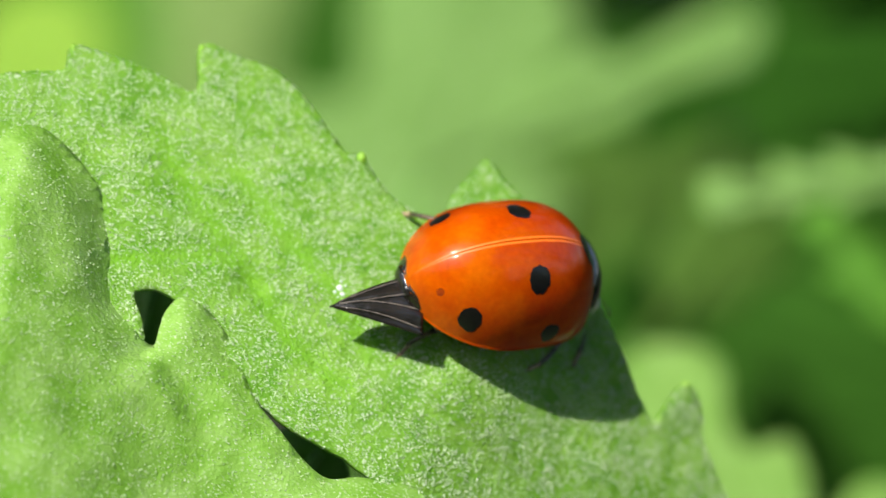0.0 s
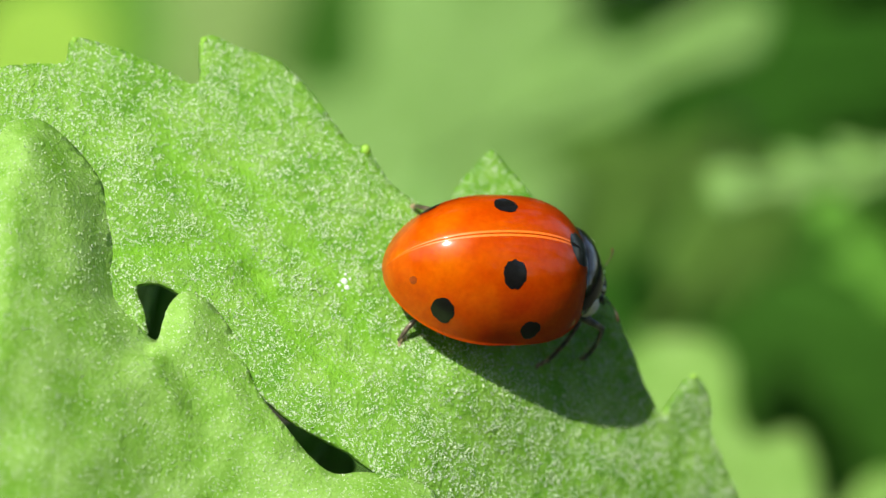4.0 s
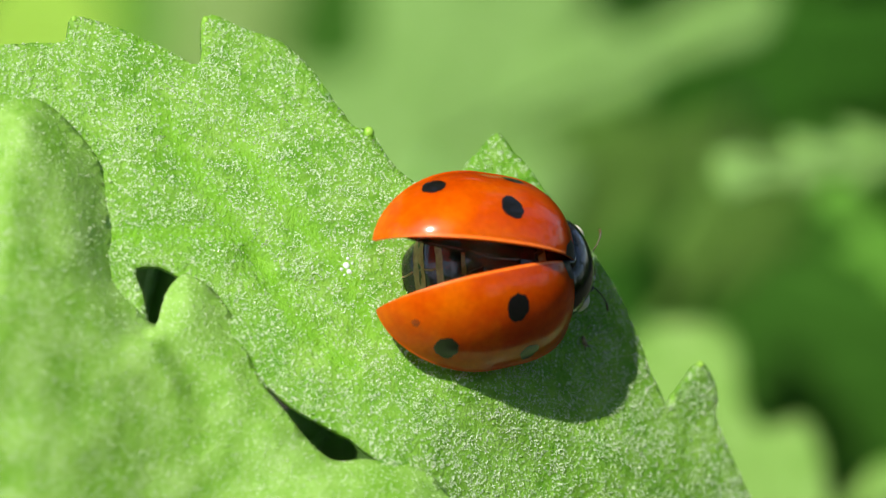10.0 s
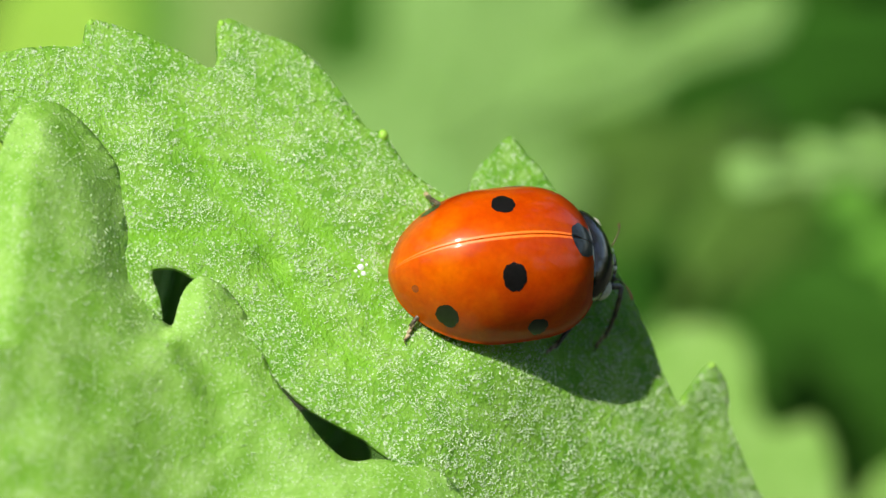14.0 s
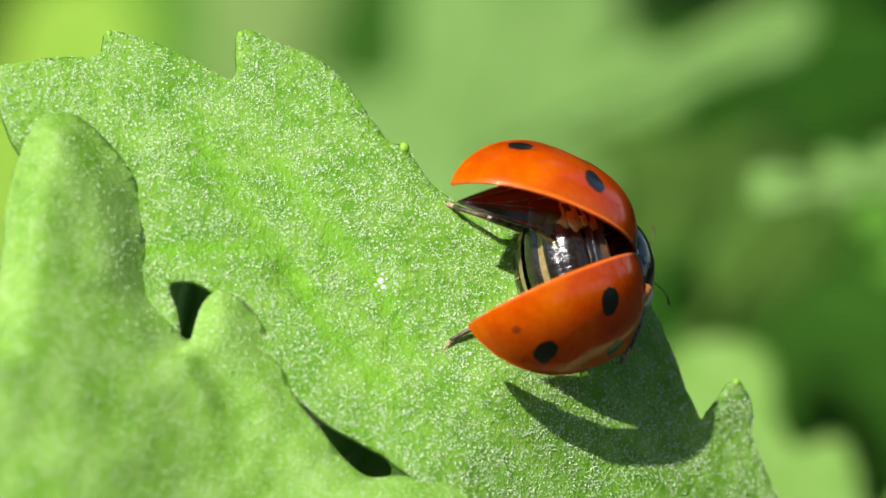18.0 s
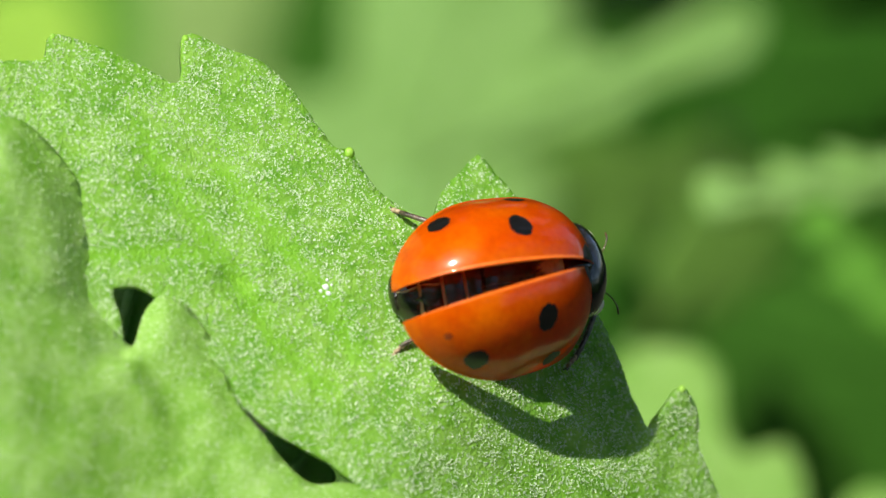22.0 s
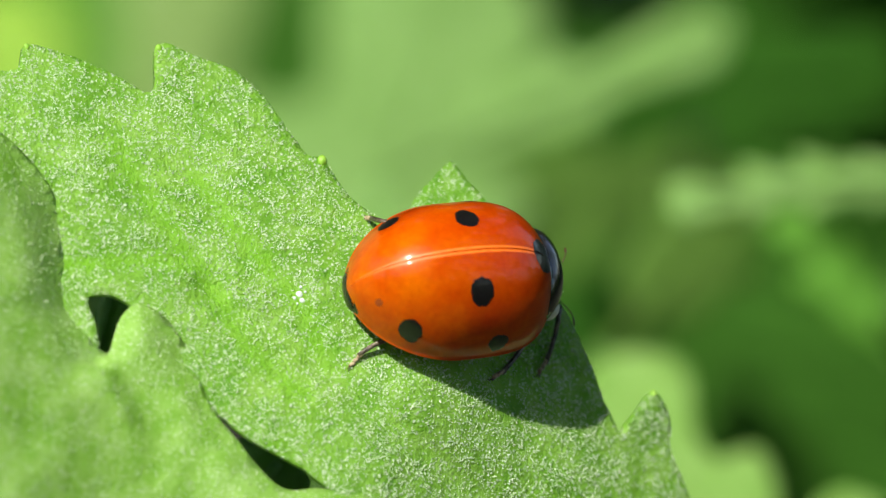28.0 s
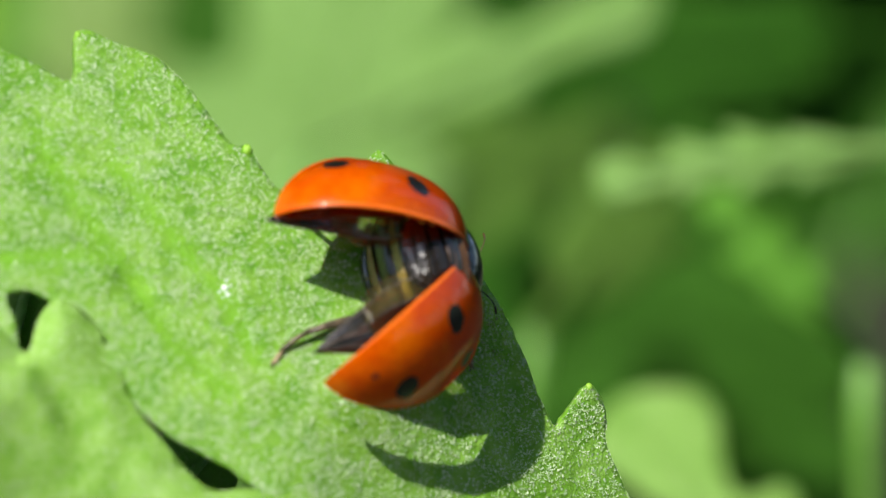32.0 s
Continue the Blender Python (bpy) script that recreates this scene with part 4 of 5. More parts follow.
def motions():
    BODY_ROWS = [
        (0.0, 1.82, -0.35, -24.6, 26.9, 5.6),
        (0.5, 1.82, -0.31, -26.2, 25.4, 4.7),
        (1.0, 1.86, -0.34, -23.8, 25.2, 6.4),
        (1.5, 1.81, -0.40, -24.2, 25.8, 7.3),
        (2.0, 1.73, -0.43, -23.6, 26.0, 7.5),
        (2.5, 1.79, -0.40, -24.9, 24.2, 6.8),
        (4.5, 0.97, -0.32, -27.4, 8.3, 0.4),
        (5.0, 0.57, -0.14, -22.4, 0.3, 5.4),
        (5.5, 0.42, -0.26, -22.9, 6.0, 2.0),
        (6.0, 0.31, -0.17, -22.9, 4.6, 1.1),
        (6.5, 0.40, -0.25, -22.5, 4.6, 2.1),
        (7.0, 0.62, -0.67, -22.5, 4.6, 2.1),
        (7.1, 0.50, -0.26, -9.2, 5.1, 5.0),
        (7.2, 0.66, -0.10, -21.3, 7.1, 2.0),
        (7.3, 0.63, -0.24, -3.5, 2.9, 3.9),
        (7.5, 0.52, -1.03, -19.8, 7.2, 9.6),
        (7.7, 0.51, -0.91, -27.5, 13.6, 2.0),
        (7.8, 0.53, -0.30, -6.5, -0.1, -2.6),
        (7.9, 0.89, -1.48, -36.2, 10.5, 10.7),
        (8.0, 0.74, -0.53, -13.3, 9.0, 5.1),
        (8.2, 0.67, -0.64, -16.8, 9.4, 5.8),
        (8.3, 0.82, -0.39, -9.3, 9.1, -0.4),
        (8.5, 0.71, -1.03, -15.6, 10.2, 8.1),
        (9.0, 0.81, -0.73, -13.3, 10.6, 0.0),
        (9.5, 0.66, -0.72, -13.3, 10.8, 0.9),
        (10.0, 0.84, -0.90, -10.9, 11.8, 2.9),
        (10.5, 0.70, -0.78, -10.2, 13.7, 3.0),
        (11.0, 0.73, -0.70, -9.4, 15.0, 3.1),
        (11.5, 0.77, -0.64, -8.9, 16.1, 3.3),
        (12.0, 0.87, -0.66, -8.3, 21.4, 5.5),
        (12.5, 0.99, -0.86, -14.0, 16.4, 2.8),
        (13.0, 1.00, -0.77, -18.5, 11.0, 3.1),
        (13.5, 1.00, -0.63, -20.0, 7.7, 4.3),
        (15.5, 1.67, -1.08, -21.6, 10.9, 14.3),
        (15.8, 1.93, -0.96, -22.6, 11.6, 9.7),
        (16.0, 1.88, -0.86, -21.8, 9.8, 13.6),
        (16.4, 1.80, -1.00, -20.3, 8.1, 13.5),
        (16.6, 2.03, -1.47, -38.2, 13.7, 18.3),
        (17.0, 1.92, -0.31, -16.6, 12.4, 8.0),
        (17.5, 1.66, -0.96, -26.2, 16.7, 10.0),
        (18.0, 1.79, -0.46, -13.3, 15.9, 8.0),
        (18.5, 1.88, -0.48, -13.7, 13.8, 7.8),
        (19.0, 1.74, -0.55, -13.7, 15.5, 8.6),
        (19.5, 1.76, -0.58, -11.6, 16.1, 10.8),
        (20.0, 1.80, -0.62, -12.5, 15.9, 10.2),
        (20.5, 2.04, -0.44, -9.7, 14.5, 7.2),
        (21.0, 1.97, -0.50, -8.4, 18.1, 6.2),
        (21.5, 2.13, -0.44, -11.4, 15.7, 6.1),
        (22.0, 2.00, -0.52, -9.9, 16.3, 8.0),
        (22.5, 1.92, -0.58, -10.0, 16.2, 7.7),
        (23.0, 1.68, -0.59, -12.0, 18.0, 9.1),
        (23.5, 1.62, -0.71, -9.0, 17.6, 12.0),
        (24.0, 1.55, -0.78, -12.9, 19.2, 14.0),
        (24.5, 1.74, -0.66, -10.0, 19.4, 13.2),
        (26.5, 1.54, -0.54, -22.7, 18.6, 8.5),
        (27.0, 1.54, -0.46, -23.4, 18.8, 6.5),
        (27.5, 1.56, -0.46, -24.3, 15.8, 5.9),
        (28.0, 1.48, -0.31, -20.3, 16.6, 6.2),
        (28.1, 1.93, -0.58, -8.2, 23.8, 20.2),
        (28.3, 1.30, -0.61, -40.6, 16.7, 2.5),
        (28.5, 1.44, -0.21, -30.1, 13.8, 0.4),
        (28.6, 1.67, 0.04, -44.4, 7.0, -7.7),
        (28.7, 1.61, -0.30, -29.3, 18.3, 2.0),
        (30.0, 1.68, -0.28, -18.2, 18.3, 7.2),
        (30.5, 1.30, -0.43, -14.4, 24.1, 10.5),
        (31.0, 1.29, -0.34, -17.1, 19.8, 5.8),
        (31.5, 1.24, -0.41, -18.3, 19.9, 5.4),
        (31.75, 1.24, -0.41, -18.3, 19.9, 5.4),
        (31.92, 1.15, -0.40, -16.8, 21.4, 7.7),
        (32.0, 1.15, -0.40, -16.8, 21.4, 7.7),
    ]
    LEFT_ELYTRON = [
        (0, 0, 0, 0, 0, 0, 0),
        (2.5, 0, 0, 0, 0, 0, 0),
        (4.5, 0, 0, 0, 0, 0, 0),
        (6.5, 0, 0, 0, 0, 0, 0),
        (6.9, 0, 0, 0, 0, 0, 0),
        (7.0, 0, 0, 0, 0, 0, 0),
        (7.1, -4.8, 22.5, -45.7, -0.042, -0.154, -0.035),
        (7.2, -36.5, 42.1, -58.0, 0.002, 0.0, 0.0),
        (7.3, -11.3, 31.0, -73.0, -0.077, -0.073, -0.012),
        (7.5, -21.6, 15.5, -93.5, -0.087, -0.132, -0.049),
        (7.7, -39.4, 15.0, -92.1, 0.017, -0.052, -0.029),
        (7.8, -15.9, 31.9, -75.1, 0.022, -0.051, 0.016),
        (7.9, -32.4, 26.0, -32.7, -0.101, -0.394, -0.314),
        (8.0, 3.5, 15.9, 0.5, 0.002, -0.034, -0.005),
        (8.2, -12.3, 27.5, -19.8, -0.049, -0.117, -0.049),
        (8.3, -0.5, 11.2, -53.6, 0.069, -0.112, -0.012),
        (8.5, -17.7, 28.4, -40.4, -0.131, -0.177, -0.083),
        (9.0, -2.3, 22.1, -20.6, 0.029, -0.031, 0.002),
        (9.5, -8.6, 24.5, -15.9, -0.0, -0.011, -0.001),
        (10.0, 2.5, 12.9, -7.1, -0.004, -0.022, -0.002),
        (10.5, -0.6, 12.2, -2.4, -0.004, -0.02, -0.003),
        (11.0, 0.7, 9.7, 0.0, 0.0, -0.042, -0.006),
        (11.5, 1.0, 8.8, 0.1, -0.002, -0.056, -0.008),
        (12.0, 1.1, 0.9, 0.0, 0.021, -0.045, 0.004),
        (12.5, 0, 0, 0, 0, 0, 0),
        (13.5, 0, 0, 0, 0, 0, 0),
        (14.8, 0, 0, 0, 0, 0, 0),
        (15.5, -12.6, 4.3, -77.6, -0.05, -0.352, -0.133),
        (15.8, -10.6, 9.9, -89.5, -0.015, -0.12, -0.057),
        (16.0, -9.4, 3.8, -58.4, 0.329, -0.274, -0.043),
        (16.4, -28.5, 32.3, -66.0, -0.124, -0.228, -0.09),
        (16.6, -42.9, 15.3, -54.0, -0.177, -0.328, -0.303),
        (17.0, -5.5, 26.1, -22.6, 0.054, -0.101, -0.01),
        (17.5, -20.5, 37.5, -37.0, -0.086, -0.172, -0.128),
        (18.0, -0.8, 20.2, -25.1, 0.044, -0.073, -0.003),
        (18.5, 0.1, 13.1, -7.7, 0.006, -0.018, -0.004),
        (19.0, 4.1, 11.3, -5.1, 0.011, -0.039, -0.007),
        (19.5, 1.8, 11.3, -4.4, 0.004, -0.019, -0.005),
        (20.0, 1.6, 11.3, -3.7, -0.0, -0.018, -0.004),
        (20.5, -3.5, 10.9, -2.4, 0.007, -0.029, -0.005),
        (21.0, 1.0, 8.2, -3.4, 0.009, -0.041, -0.006),
        (21.5, -2.8, 4.5, -0.3, 0.032, -0.031, 0.0),
        (22.0, -1.2, 6.9, 0.1, 0.016, -0.029, -0.003),
        (22.5, -2.5, 9.5, -0.1, -0.001, -0.026, -0.005),
        (23.0, 3.1, 5.4, -0.2, 0.001, -0.043, -0.008),
        (23.5, -0.3, 9.7, 0.2, 0.003, -0.024, -0.004),
        (24.0, 0.1, 4.4, 0.4, 0.011, -0.017, -0.003),
        (24.5, -0.6, 4.1, 0.0, 0.005, -0.045, -0.005),
        (25.5, 0, 0, 0, 0, 0, 0),
        (26.5, 0, 0, 0, 0, 0, 0),
        (27.5, 0, 0, 0, 0, 0, 0),
        (28.0, 0, 0, 0, 0, 0, 0),
        (28.1, 7.4, 33.3, -6.4, -0.244, 0.072, -0.119),
        (28.3, -5.4, 1.2, -37.5, 0.149, -0.354, -0.255),
        (28.5, 5.0, 23.8, -13.0, 0.105, -0.067, -0.006),
        (28.6, -5.3, 8.4, -27.5, 0.331, -0.111, -0.051),
        (28.7, 6.2, 24.0, -6.7, 0.093, -0.05, -0.001),
        (28.9, 0, 0, 0, 0, 0, 0),
        (29.5, 0, 0, 0, 0, 0, 0),
        (30.2, 0, 0, 0, 0, 0, 0),
        (30.5, -0.2, 8.6, -22.9, 0.016, -0.055, -0.007),
        (31.0, -0.9, 13.9, -19.3, 0.052, -0.052, 0.01),
        (31.5, 0.7, 14.6, -15.5, 0.066, -0.027, 0.024),
        (31.75, 0.7, 14.6, -15.5, 0.066, -0.027, 0.024),
        (31.92, -0.1, 16.9, -15.8, 0.063, -0.015, 0.024),
        (32.0, -0.1, 16.9, -15.8, 0.063, -0.015, 0.024),
    ]
    RIGHT_ELYTRON = [
        (0, 0, 0, 0, 0, 0, 0),
        (2.5, 0, 0, 0, 0, 0, 0),
        (4.5, 0, 0, 0, 0, 0, 0),
        (6.5, 0, 0, 0, 0, 0, 0),
        (6.9, 0, 0, 0, 0, 0, 0),
        (7.0, 0, 0, 0, 0, 0, 0),
        (7.1, -2.5, 14.6, 8.4, -0.002, -0.028, -0.003),
        (7.2, 15.6, 18.2, 26.7, -0.002, -0.004, -0.003),
        (7.3, -2.5, 33.5, 21.3, 0.038, -0.024, 0.004),
        (7.5, 13.0, 27.3, 35.5, 0.101, -0.042, 0.003),
        (7.7, 27.6, 19.6, 47.0, 0.018, -0.044, -0.021),
        (7.8, 10.8, 43.7, 42.8, -0.032, -0.072, -0.011),
        (7.9, 25.0, 18.2, 11.0, 0.011, 0.013, 0.013),
        (8.0, -2.0, 19.5, 6.6, 0.024, -0.101, -0.021),
        (8.2, 10.7, 20.7, 16.8, 0.032, 0.002, 0.011),
        (8.3, -0.5, 19.3, 20.4, 0.014, -0.017, 0.002),
        (8.5, 9.5, 22.5, 12.1, 0.004, -0.009, -0.002),
        (9.0, 1.8, 16.9, 21.0, 0.029, 0.013, 0.007),
        (9.5, 9.2, 20.4, 20.0, 0.003, -0.011, -0.002),
        (10.0, -1.9, 10.6, 10.3, 0.034, -0.03, 0.003),
        (10.5, 2.0, 10.7, 8.9, 0.006, -0.024, -0.003),
        (11.0, 1.5, 8.6, 8.2, 0.008, -0.043, -0.005),
        (11.5, 1.6, 7.7, 6.6, 0.007, -0.058, -0.007),
        (12.0, -0.9, -0.0, 1.7, 0.052, -0.03, -0.001),
        (12.5, 0, 0, 0, 0, 0, 0),
        (13.5, 0, 0, 0, 0, 0, 0),
        (14.8, 0, 0, 0, 0, 0, 0),
        (15.5, 11.8, 23.7, 18.9, 0.124, 0.022, 0.035),
        (15.8, 11.3, 30.3, 39.1, 0.097, -0.063, 0.014),
        (16.0, 10.4, 22.3, 22.1, 0.016, 0.007, 0.004),
        (16.4, 12.9, 35.7, 19.4, 0.045, 0.013, 0.015),
        (16.6, 37.0, 23.4, 22.2, 0.081, 0.018, 0.047),
        (17.0, 4.8, 24.8, 19.2, 0.085, -0.036, 0.014),
        (17.5, 12.3, 21.6, 27.6, -0.057, -0.007, -0.038),
        (18.0, -0.2, 20.6, 15.5, 0.11, -0.015, 0.03),
        (18.5, 0.6, 13.3, 9.2, 0.055, -0.032, 0.01),
        (19.0, -3.3, 10.0, 8.7, 0.06, -0.055, 0.004),
        (19.5, -1.3, 8.0, 4.6, 0.101, -0.084, 0.019),
        (20.0, -0.9, 8.8, 5.0, 0.096, -0.046, 0.024),
        (20.5, 6.7, 17.5, 15.9, 0.042, -0.011, 0.017),
        (21.0, 1.0, 16.5, 8.5, 0.017, -0.026, -0.006),
        (21.5, 5.3, 13.2, 14.5, 0.024, -0.014, 0.01),
        (22.0, 3.5, 14.7, 10.2, 0.026, -0.017, 0.01),
        (22.5, 6.7, 19.0, 18.5, 0.041, -0.01, 0.016),
        (23.0, -0.8, 14.2, 12.8, 0.04, -0.034, 0.005),
        (23.5, 2.1, 14.8, 6.6, 0.017, -0.019, 0.006),
        (24.0, 1.2, 11.0, 7.5, 0.015, -0.011, 0.006),
        (24.5, 4.2, 19.0, 16.3, 0.026, -0.043, 0.002),
        (25.5, 0, 0, 0, 0, 0, 0),
        (26.5, 0, 0, 0, 0, 0, 0),
        (27.5, 0, 0, 0, 0, 0, 0),
        (28.0, 0, 0, 0, 0, 0, 0),
        (28.1, -8.0, 3.4, 1.3, 0.094, -0.125, 0.012),
        (28.3, 13.2, 15.3, 59.9, -0.106, 0.057, -0.01),
        (28.5, 11.4, 28.4, 73.4, -0.14, 0.049, -0.026),
        (28.6, 21.0, 18.2, 92.7, -0.235, 0.062, -0.005),
        (28.7, 5.2, 24.5, 60.0, -0.082, 0.04, -0.019),
        (28.9, 0, 0, 0, 0, 0, 0),
        (29.5, 0, 0, 0, 0, 0, 0),
        (30.2, 0, 0, 0, 0, 0, 0),
        (30.5, -1.1, 1.0, 11.7, 0.096, 0.017, 0.045),
        (31.0, 3.5, 19.1, 28.7, 0.012, -0.006, -0.002),
        (31.5, 2.2, 14.4, 37.7, 0.036, 0.009, 0.015),
        (31.75, 2.2, 14.4, 37.7, 0.036, 0.009, 0.015),
        (31.92, 1.9, 14.1, 31.5, 0.098, 0.001, 0.05),
        (32.0, 1.9, 14.1, 31.5, 0.098, 0.001, 0.05),
    ]
    LEFT_WING = [
        (0, 0, 0, 0, 0, 0, 0),
        (6.9, 0, 0, 0, 0, 0, 0),
        (7.1, -2.2, 9.5, -30.4, -0.372, 0.019, 0.001),
        (7.2, -4.1, 10.7, -40.5, -0.726, 0.055, 0.014),
        (7.3, -2.1, 4.3, -46.2, -0.303, 0.035, 0.001),
        (7.5, -9.0, 16.6, -54.7, -0.113, 0.026, 0.009),
        (7.7, -7.3, 15.4, -48.6, -0.311, 0.038, 0.013),
        (7.9, -4.9, 18.3, -32.1, -0.338, 0.019, 0.007),
        (8.0, 0, 0, 0, 0, 0, 0),
        (8.2, -0.9, 6.6, -20.4, -0.209, 0.007, -0.001),
        (8.3, -2.1, 3.7, -51.0, -2.391, 0.238, 0.011),
        (8.5, -2.5, 10.6, -30.8, -0.069, 0.006, 0.001),
        (9.0, -4.0, 26.8, -17.1, 0.054, 0.0, 0.001),
        (9.5, -4.1, 30.6, -14.9, 0.058, 0.0, 0.001),
        (10.5, 0, 0, 0, 0, 0, 0),
        (12, 0, 0, 0, 0, 0, 0),
        (14.8, 0, 0, 0, 0, 0, 0),
        (15.5, -6.9, 13.9, -50.7, -0.214, 0.032, 0.009),
        (15.8, -11.1, 18.2, -60.5, -0.151, 0.038, 0.013),
        (16.0, -6.7, 31.2, -22.9, 0.078, 0.001, 0.002),
        (16.4, -10.7, 16.1, -64.8, -1.361, 0.232, 0.072),
        (16.6, -41.7, 9.3, -48.5, 0.032, 0.605, -0.586),
        (17.0, -5.2, 18.1, -16.5, -0.234, 0.395, 0.177),
        (17.5, -18.7, 29.9, -33.8, 0.07, 0.405, 0.151),
        (18.0, -0.8, 12.2, -18.0, 0.288, 0.247, -0.06),
        (18.6, 0, 7.0, -10.0, 0, 0, 0),
        (19.5, 0, 6.0, -8.0, 0, 0, 0),
        (20.5, 0, 5.0, -6.0, 0, 0, 0),
        (22.0, 0, 0, 0, 0, 0, 0),
        (24, 0, 0, 0, 0, 0, 0),
        (28, 0, 0, 0, 0, 0, 0),
        (28.1, 0, 0, 0, 0, 0, 0),
        (30.2, 0, 0, 0, 0, 0, 0),
        (30.5, -0.2, 0.6, -22.9, 0.004, 0.341, -0.233),
        (31.0, -0.9, 5.9, -14.0, -0.127, 0.33, -0.104),
        (31.5, 0.7, 6.6, -10.0, -0.6, 0.51, 0.032),
        (31.75, 0.7, 6.6, -10.0, -0.6, 0.51, 0.032),
        (31.92, -0.1, 8.9, -10.5, -0.6, 0.526, 0.109),
        (32.0, -0.1, 8.9, -10.5, -0.6, 0.526, 0.109),
    ]
    RIGHT_WING = [
        (0.0, 0.1, -1.3, -1.9, -1.839, -0.036, -1.242),
        (0.5, -0.1, -1.4, 4.8, -1.942, -0.071, -1.255),
        (1.0, 0.1, -0.5, -4.5, -0.901, -0.031, -1.189),
        (1.5, 0.1, -0.6, -2.8, -0.84, -0.038, -1.192),
        (2.1, 0, 0, 0, 0, 0, 0),
        (6.9, 0, 0, 0, 0, 0, 0),
        (7.5, 0.0, 1.1, 10.7, -0.51, -0.005, -0.007),
        (7.7, -0.3, 0.2, 25.9, -0.699, -0.027, -0.029),
        (8.0, 0, 0, 0, 0, 0, 0),
        (8.5, 9.0, 14.0, 12.0, 0.0, 0.0, 0.0),
        (9.0, 1.8, 9.5, 20.5, 0.0, 0.0, 0.0),
        (9.5, 9.0, 12.5, 19.5, 0.0, 0.0, 0.0),
        (10.0, -1.9, 4.0, 10.0, 0.0, 0.0, 0.0),
        (11.0, 1.0, 2.0, 8.0, 0.0, 0.0, 0.0),
        (12, 0, 0, 0, 0, 0, 0),
        (14.8, 0, 0, 0, 0, 0, 0),
        (15.5, 1.8, 16.7, 12.6, 0.041, -0.0, 0.001),
        (16.0, 1.1, 9.6, 15.1, 0.03, -0.0, 0.0),
        (16.6, 35.2, 16.9, 17.2, 0.306, -0.224, -0.189),
        (17.0, 4.5, 16.8, 12.5, 0.374, -0.255, -0.028),
        (17.5, 11.7, 13.8, 19.0, 0.464, -0.235, -0.211),
        (18.0, -0.2, 12.6, 15.5, 0.819, -0.067, -0.146),
        (18.5, 0, 7.0, 9.0, 0, 0, 0),
        (20, 0, 5.0, 7.0, 0, 0, 0),
        (20.5, -0.2, 1.1, 31.4, -0.022, -0.004, -0.001),
        (21.0, 0.1, 2.2, 12.9, -0.024, -0.001, -0.001),
        (21.5, -0.3, 0.5, 27.5, -0.228, -0.011, -0.008),
        (22, 0, 0, 0, 0, 0, 0),
        (22.5, 1.1, 8.1, 18.6, 0.013, -0.001, 0.0),
        (23.2, 0, 0, 0, 0, 0, 0),
        (24, 0, 0, 0, 0, 0, 0),
        (24.5, -0.0, 0.4, 8.7, -0.436, -0.003, -0.014),
        (26.5, 0, 0, 0, 0, 0, 0),
        (28.0, 0, 0, 0, 0, 0, 0),
        (28.3, 9.8, 22.2, 45.9, 0.092, -0.003, 0.001),
        (28.5, 13.2, 34.8, 39.7, 0.099, -0.002, 0.002),
        (28.7, 5.5, 19.3, 30.7, 0.065, -0.002, 0.001),
        (28.9, 0, 0, 0, 0, 0, 0),
        (30.2, 0, 0, 0, 0, 0, 0),
        (30.5, -1.1, -7.0, 11.8, 0.136, -0.157, -0.293),
        (31.0, 3.3, 11.1, 19.0, -0.057, -0.35, -0.014),
        (31.5, 2.1, 6.4, 25.0, -0.2, -0.5, -0.013),
        (31.75, 2.1, 6.4, 25.0, -0.2, -0.5, -0.013),
        (31.92, 1.9, 6.1, 20.0, -0.2, -0.45, 0.014),
        (32.0, 1.9, 6.1, 20.0, -0.2, -0.45, 0.014),
    ]
    CURL = [(0, 0), (6.9, 0), (7.1, 0), (7.9, 0.0), (8.2, 0.1), (8.5, 0.2), (9.0, 0.5), (9.6, 0.5), (10.0, 0.4), (12.0, 0.1), (12.5, 0), (15.2, 0), (16.0, 0), (16.2, 0.1),
            (16.5, 0.35), (17.0, 0.65), (17.4, 1.0), (18.0, 1.15), (18.5, 0.7), (19.0, 0.3), (20.0, 0.2), (20.5, 0.15), (21.0, 0.2), (22.0, 0.1), (24.5, 0.05), (26.5, 0), (30.2, 0),
            (30.5, 0.1), (31.0, 0.6), (31.5, 1.0), (32.0, 1.1)]
    STAND = [(0, 1.75), (2.5, 1.75), (4.5, 2.2), (7.0, 2.2), (8.0, 1.8), (13.5, 1.75), (15.5, 1.45), (19.0, 1.45), (20.0, 1.55), (24.5, 1.55), (26.5, 1.75), (30.2, 1.75), (30.5, 1.5), (32.0, 1.45)]   # how high the body stands
    body = [(t, PIC @ pose(u * MM, v * MM, float(np.interp(t, *zip(*STAND))) * MM, rx, ry, rz)) for t, u, v, rx, ry, rz in BODY_ROWS]
    walk(BUG, body)
    for case, rows, side in ((CASES[0], LEFT_ELYTRON, 1), (CASES[1], RIGHT_ELYTRON, -1)):
        walk(case, [(t, pose((HINGE.x + dx) * MM, (HINGE.y * side + dy) * MM, (HINGE.z + dz - (0.04 * max(0.0, min(12.0, ry)) if side < 0 else 0.0)) * MM, rx, ry, rz)) for t, rx, ry, rz, dx, dy, dz in rows])
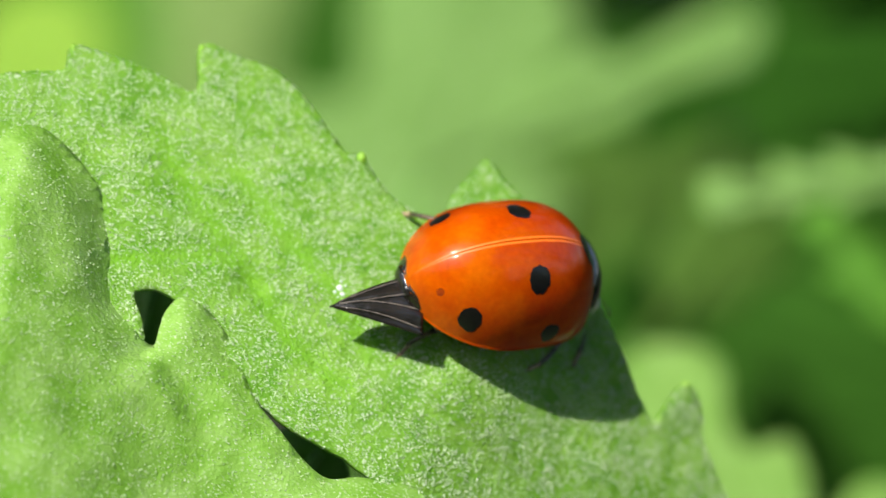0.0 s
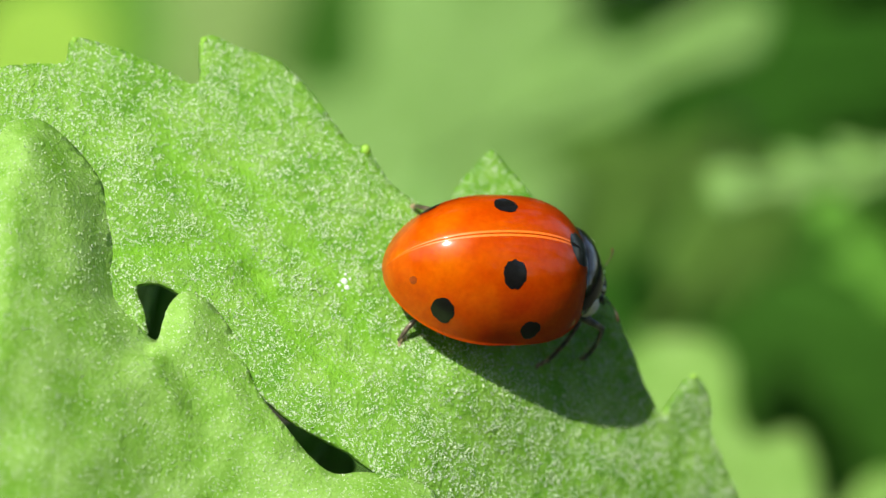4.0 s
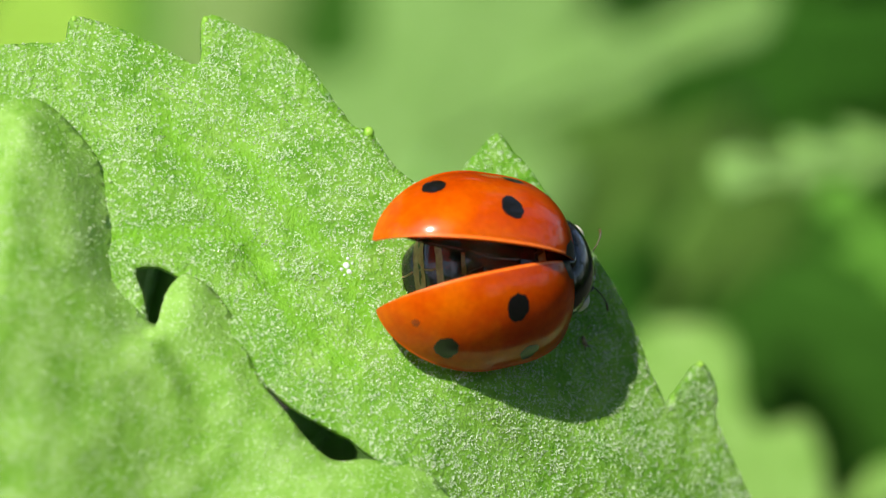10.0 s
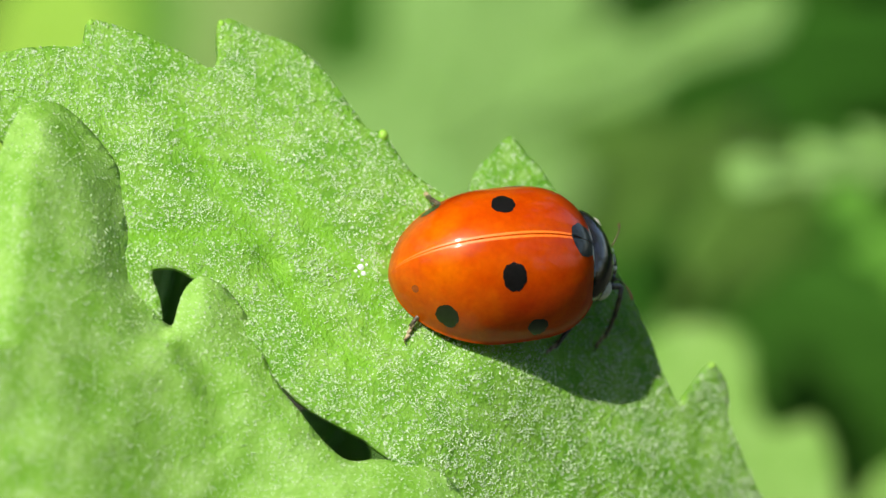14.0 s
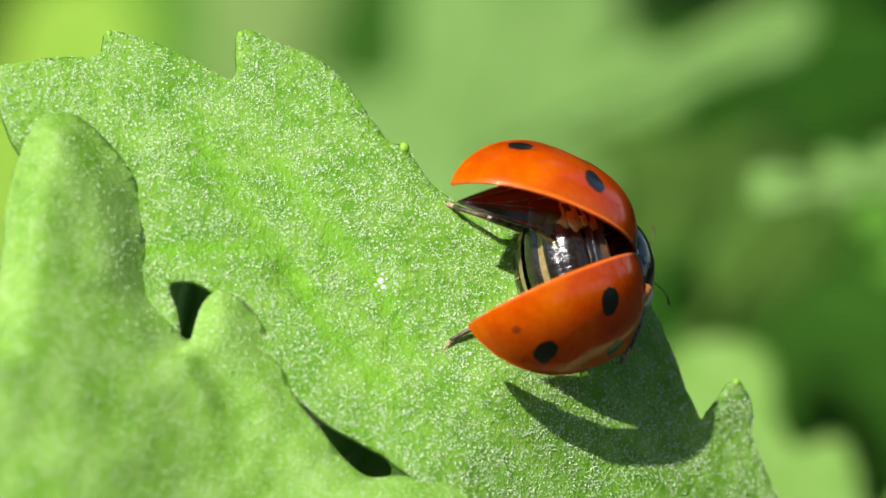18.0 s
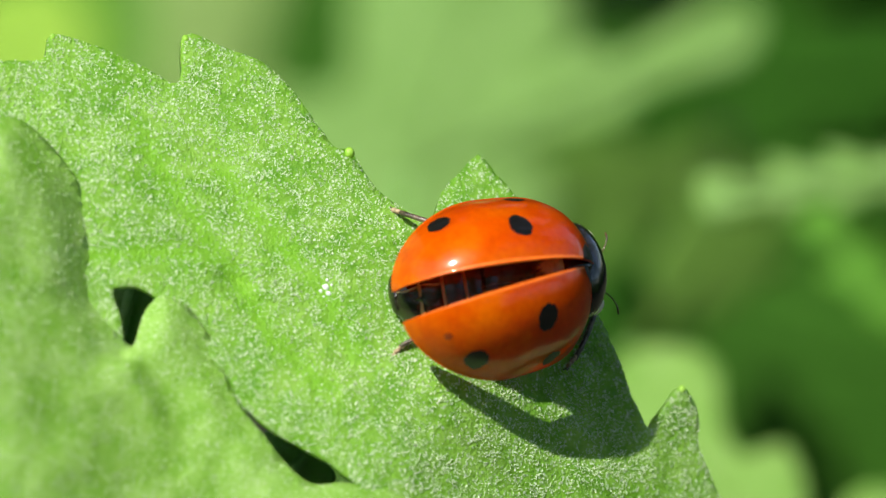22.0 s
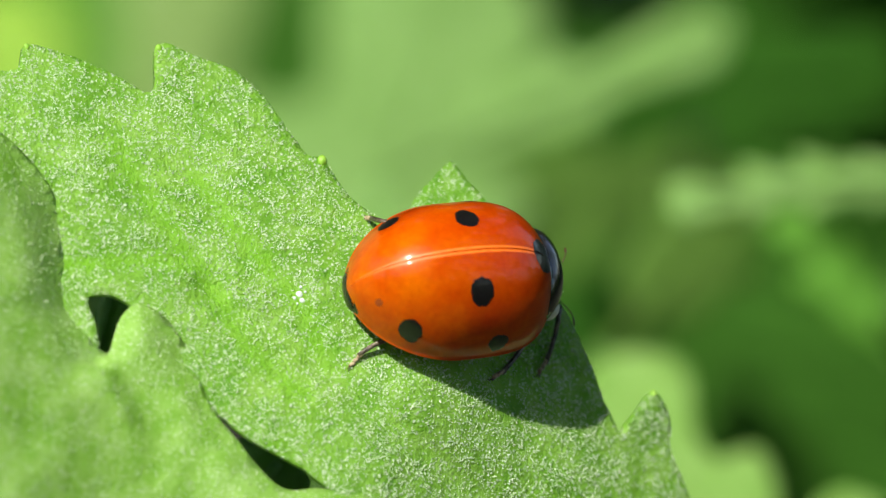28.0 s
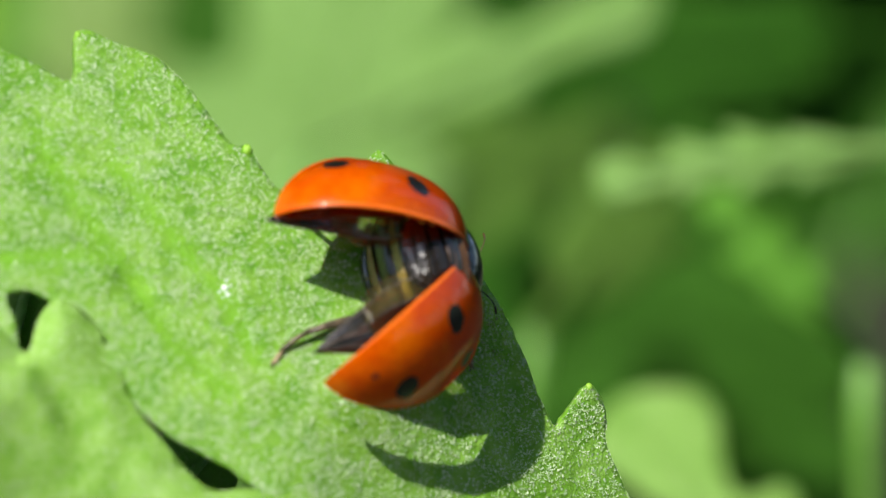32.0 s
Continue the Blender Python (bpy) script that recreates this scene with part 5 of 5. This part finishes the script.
    drawn = {1: [(0, 0), (6.9, 0), (7.1, 0.6), (7.2, 2.3), (7.8, 2.3), (7.9, 0), (8.2, 0), (8.3, 2.3), (8.5, 0.8), (9, 0.5), (10, 0.3), (11, 0), (14.8, 0), (15.2, 2.3), (16.4, 2.3), (16.6, 0), (17.0, -0.6), (18.0, -0.4), (18.6, 0), (30.2, 0), (30.5, -0.6), (31.5, -0.4), (32, -0.1)],
             -1: [(0, -1.3), (1.5, -1.3), (2.1, 0), (16.4, 0), (17.0, -0.6), (17.5, -0.6), (18.0, 0), (28.1, 0), (28.3, 2.3), (28.7, 2.3), (28.8, 0), (30.5, 0), (31.0, -0.5), (31.5, 0), (32, 0)]}
    for (wing, end), rows, side in ((WINGS[0], LEFT_WING, 1), (WINGS[1], RIGHT_WING, -1)):
        at = [(t, pose((WING_HINGE.x + dx) * MM, (WING_HINGE.y * side + dy) * MM, (WING_HINGE.z + dz) * MM, rx, ry, rz)) for t, rx, ry, rz, dx, dy, dz in rows]
        walk(wing, at)
        walk(end, [(t, m @ pose(float(np.interp(t, *zip(*drawn[side]))) * MM, 0, 0)) for t, m in at])
    for leg in LEGS:
        poses = [(t, step_leg(leg, m)) for t, m in body]
        walk(leg[0], [(t, p[0]) for t, p in poses])
        walk(leg[1], [(t, p[1]) for t, p in poses])
    TURNS = [(0, 0, 12), (2.5, 0, 12), (4.0, -4, 4), (4.5, -8, 0), (5.0, -26, 4), (5.5, -24, 4), (6.5, -24, 2), (6.9, -16, 2), (7.1, -4, 4), (8.0, 0, 8), (26.5, -4, 12), (28.0, -6, 12), (29, 0, 12), (32.0, -6, 6)]
    for leaf in SWAYING:                     # the plant behind is jolted at the very end
        rest = leaf.matrix_world.copy()
        jolt = Matrix.Translation(PIC.to_3x3() @ Vector((4.4, -2.6, 0)) * MM) @ rest
        walk(leaf, [(0, rest), (31.85, rest), (31.98, jolt), (32.0, jolt)])
    for ob in NECK_PARTS:
        walk(ob, [(t, pose(NECK.x * MM, NECK.y * MM, NECK.z * MM, 0, dip, turn)) for t, turn, dip in TURNS])
    outs = [(0, 0.22), (2.5, 0.15), (4.5, 0), (10.0, 0), (12.0, 0.25), (13.0, 0.05), (14.8, 0.05), (15.2, 0), (16.5, 0.1), (17.0, 0.5), (18.0, 0.9), (18.5, 0.3), (20, 0.15), (24.5, 0.25), (26.5, 0.12), (28.0, 0.15), (28.2, 0), (28.8, 0), (29.0, 0.28), (30.2, 0.28), (30.5, 0), (32, 0)]
    times = sorted({t for t, _ in CURL} | {t for t, _ in outs})
    curls = [(t, curl_rings(float(np.interp(t, *zip(*CURL))), float(np.interp(t, *zip(*outs))))) for t in times]
    for i, ring in enumerate(RINGS):
        walk(ring, [(t, p[i]) for t, p in curls])


motions()
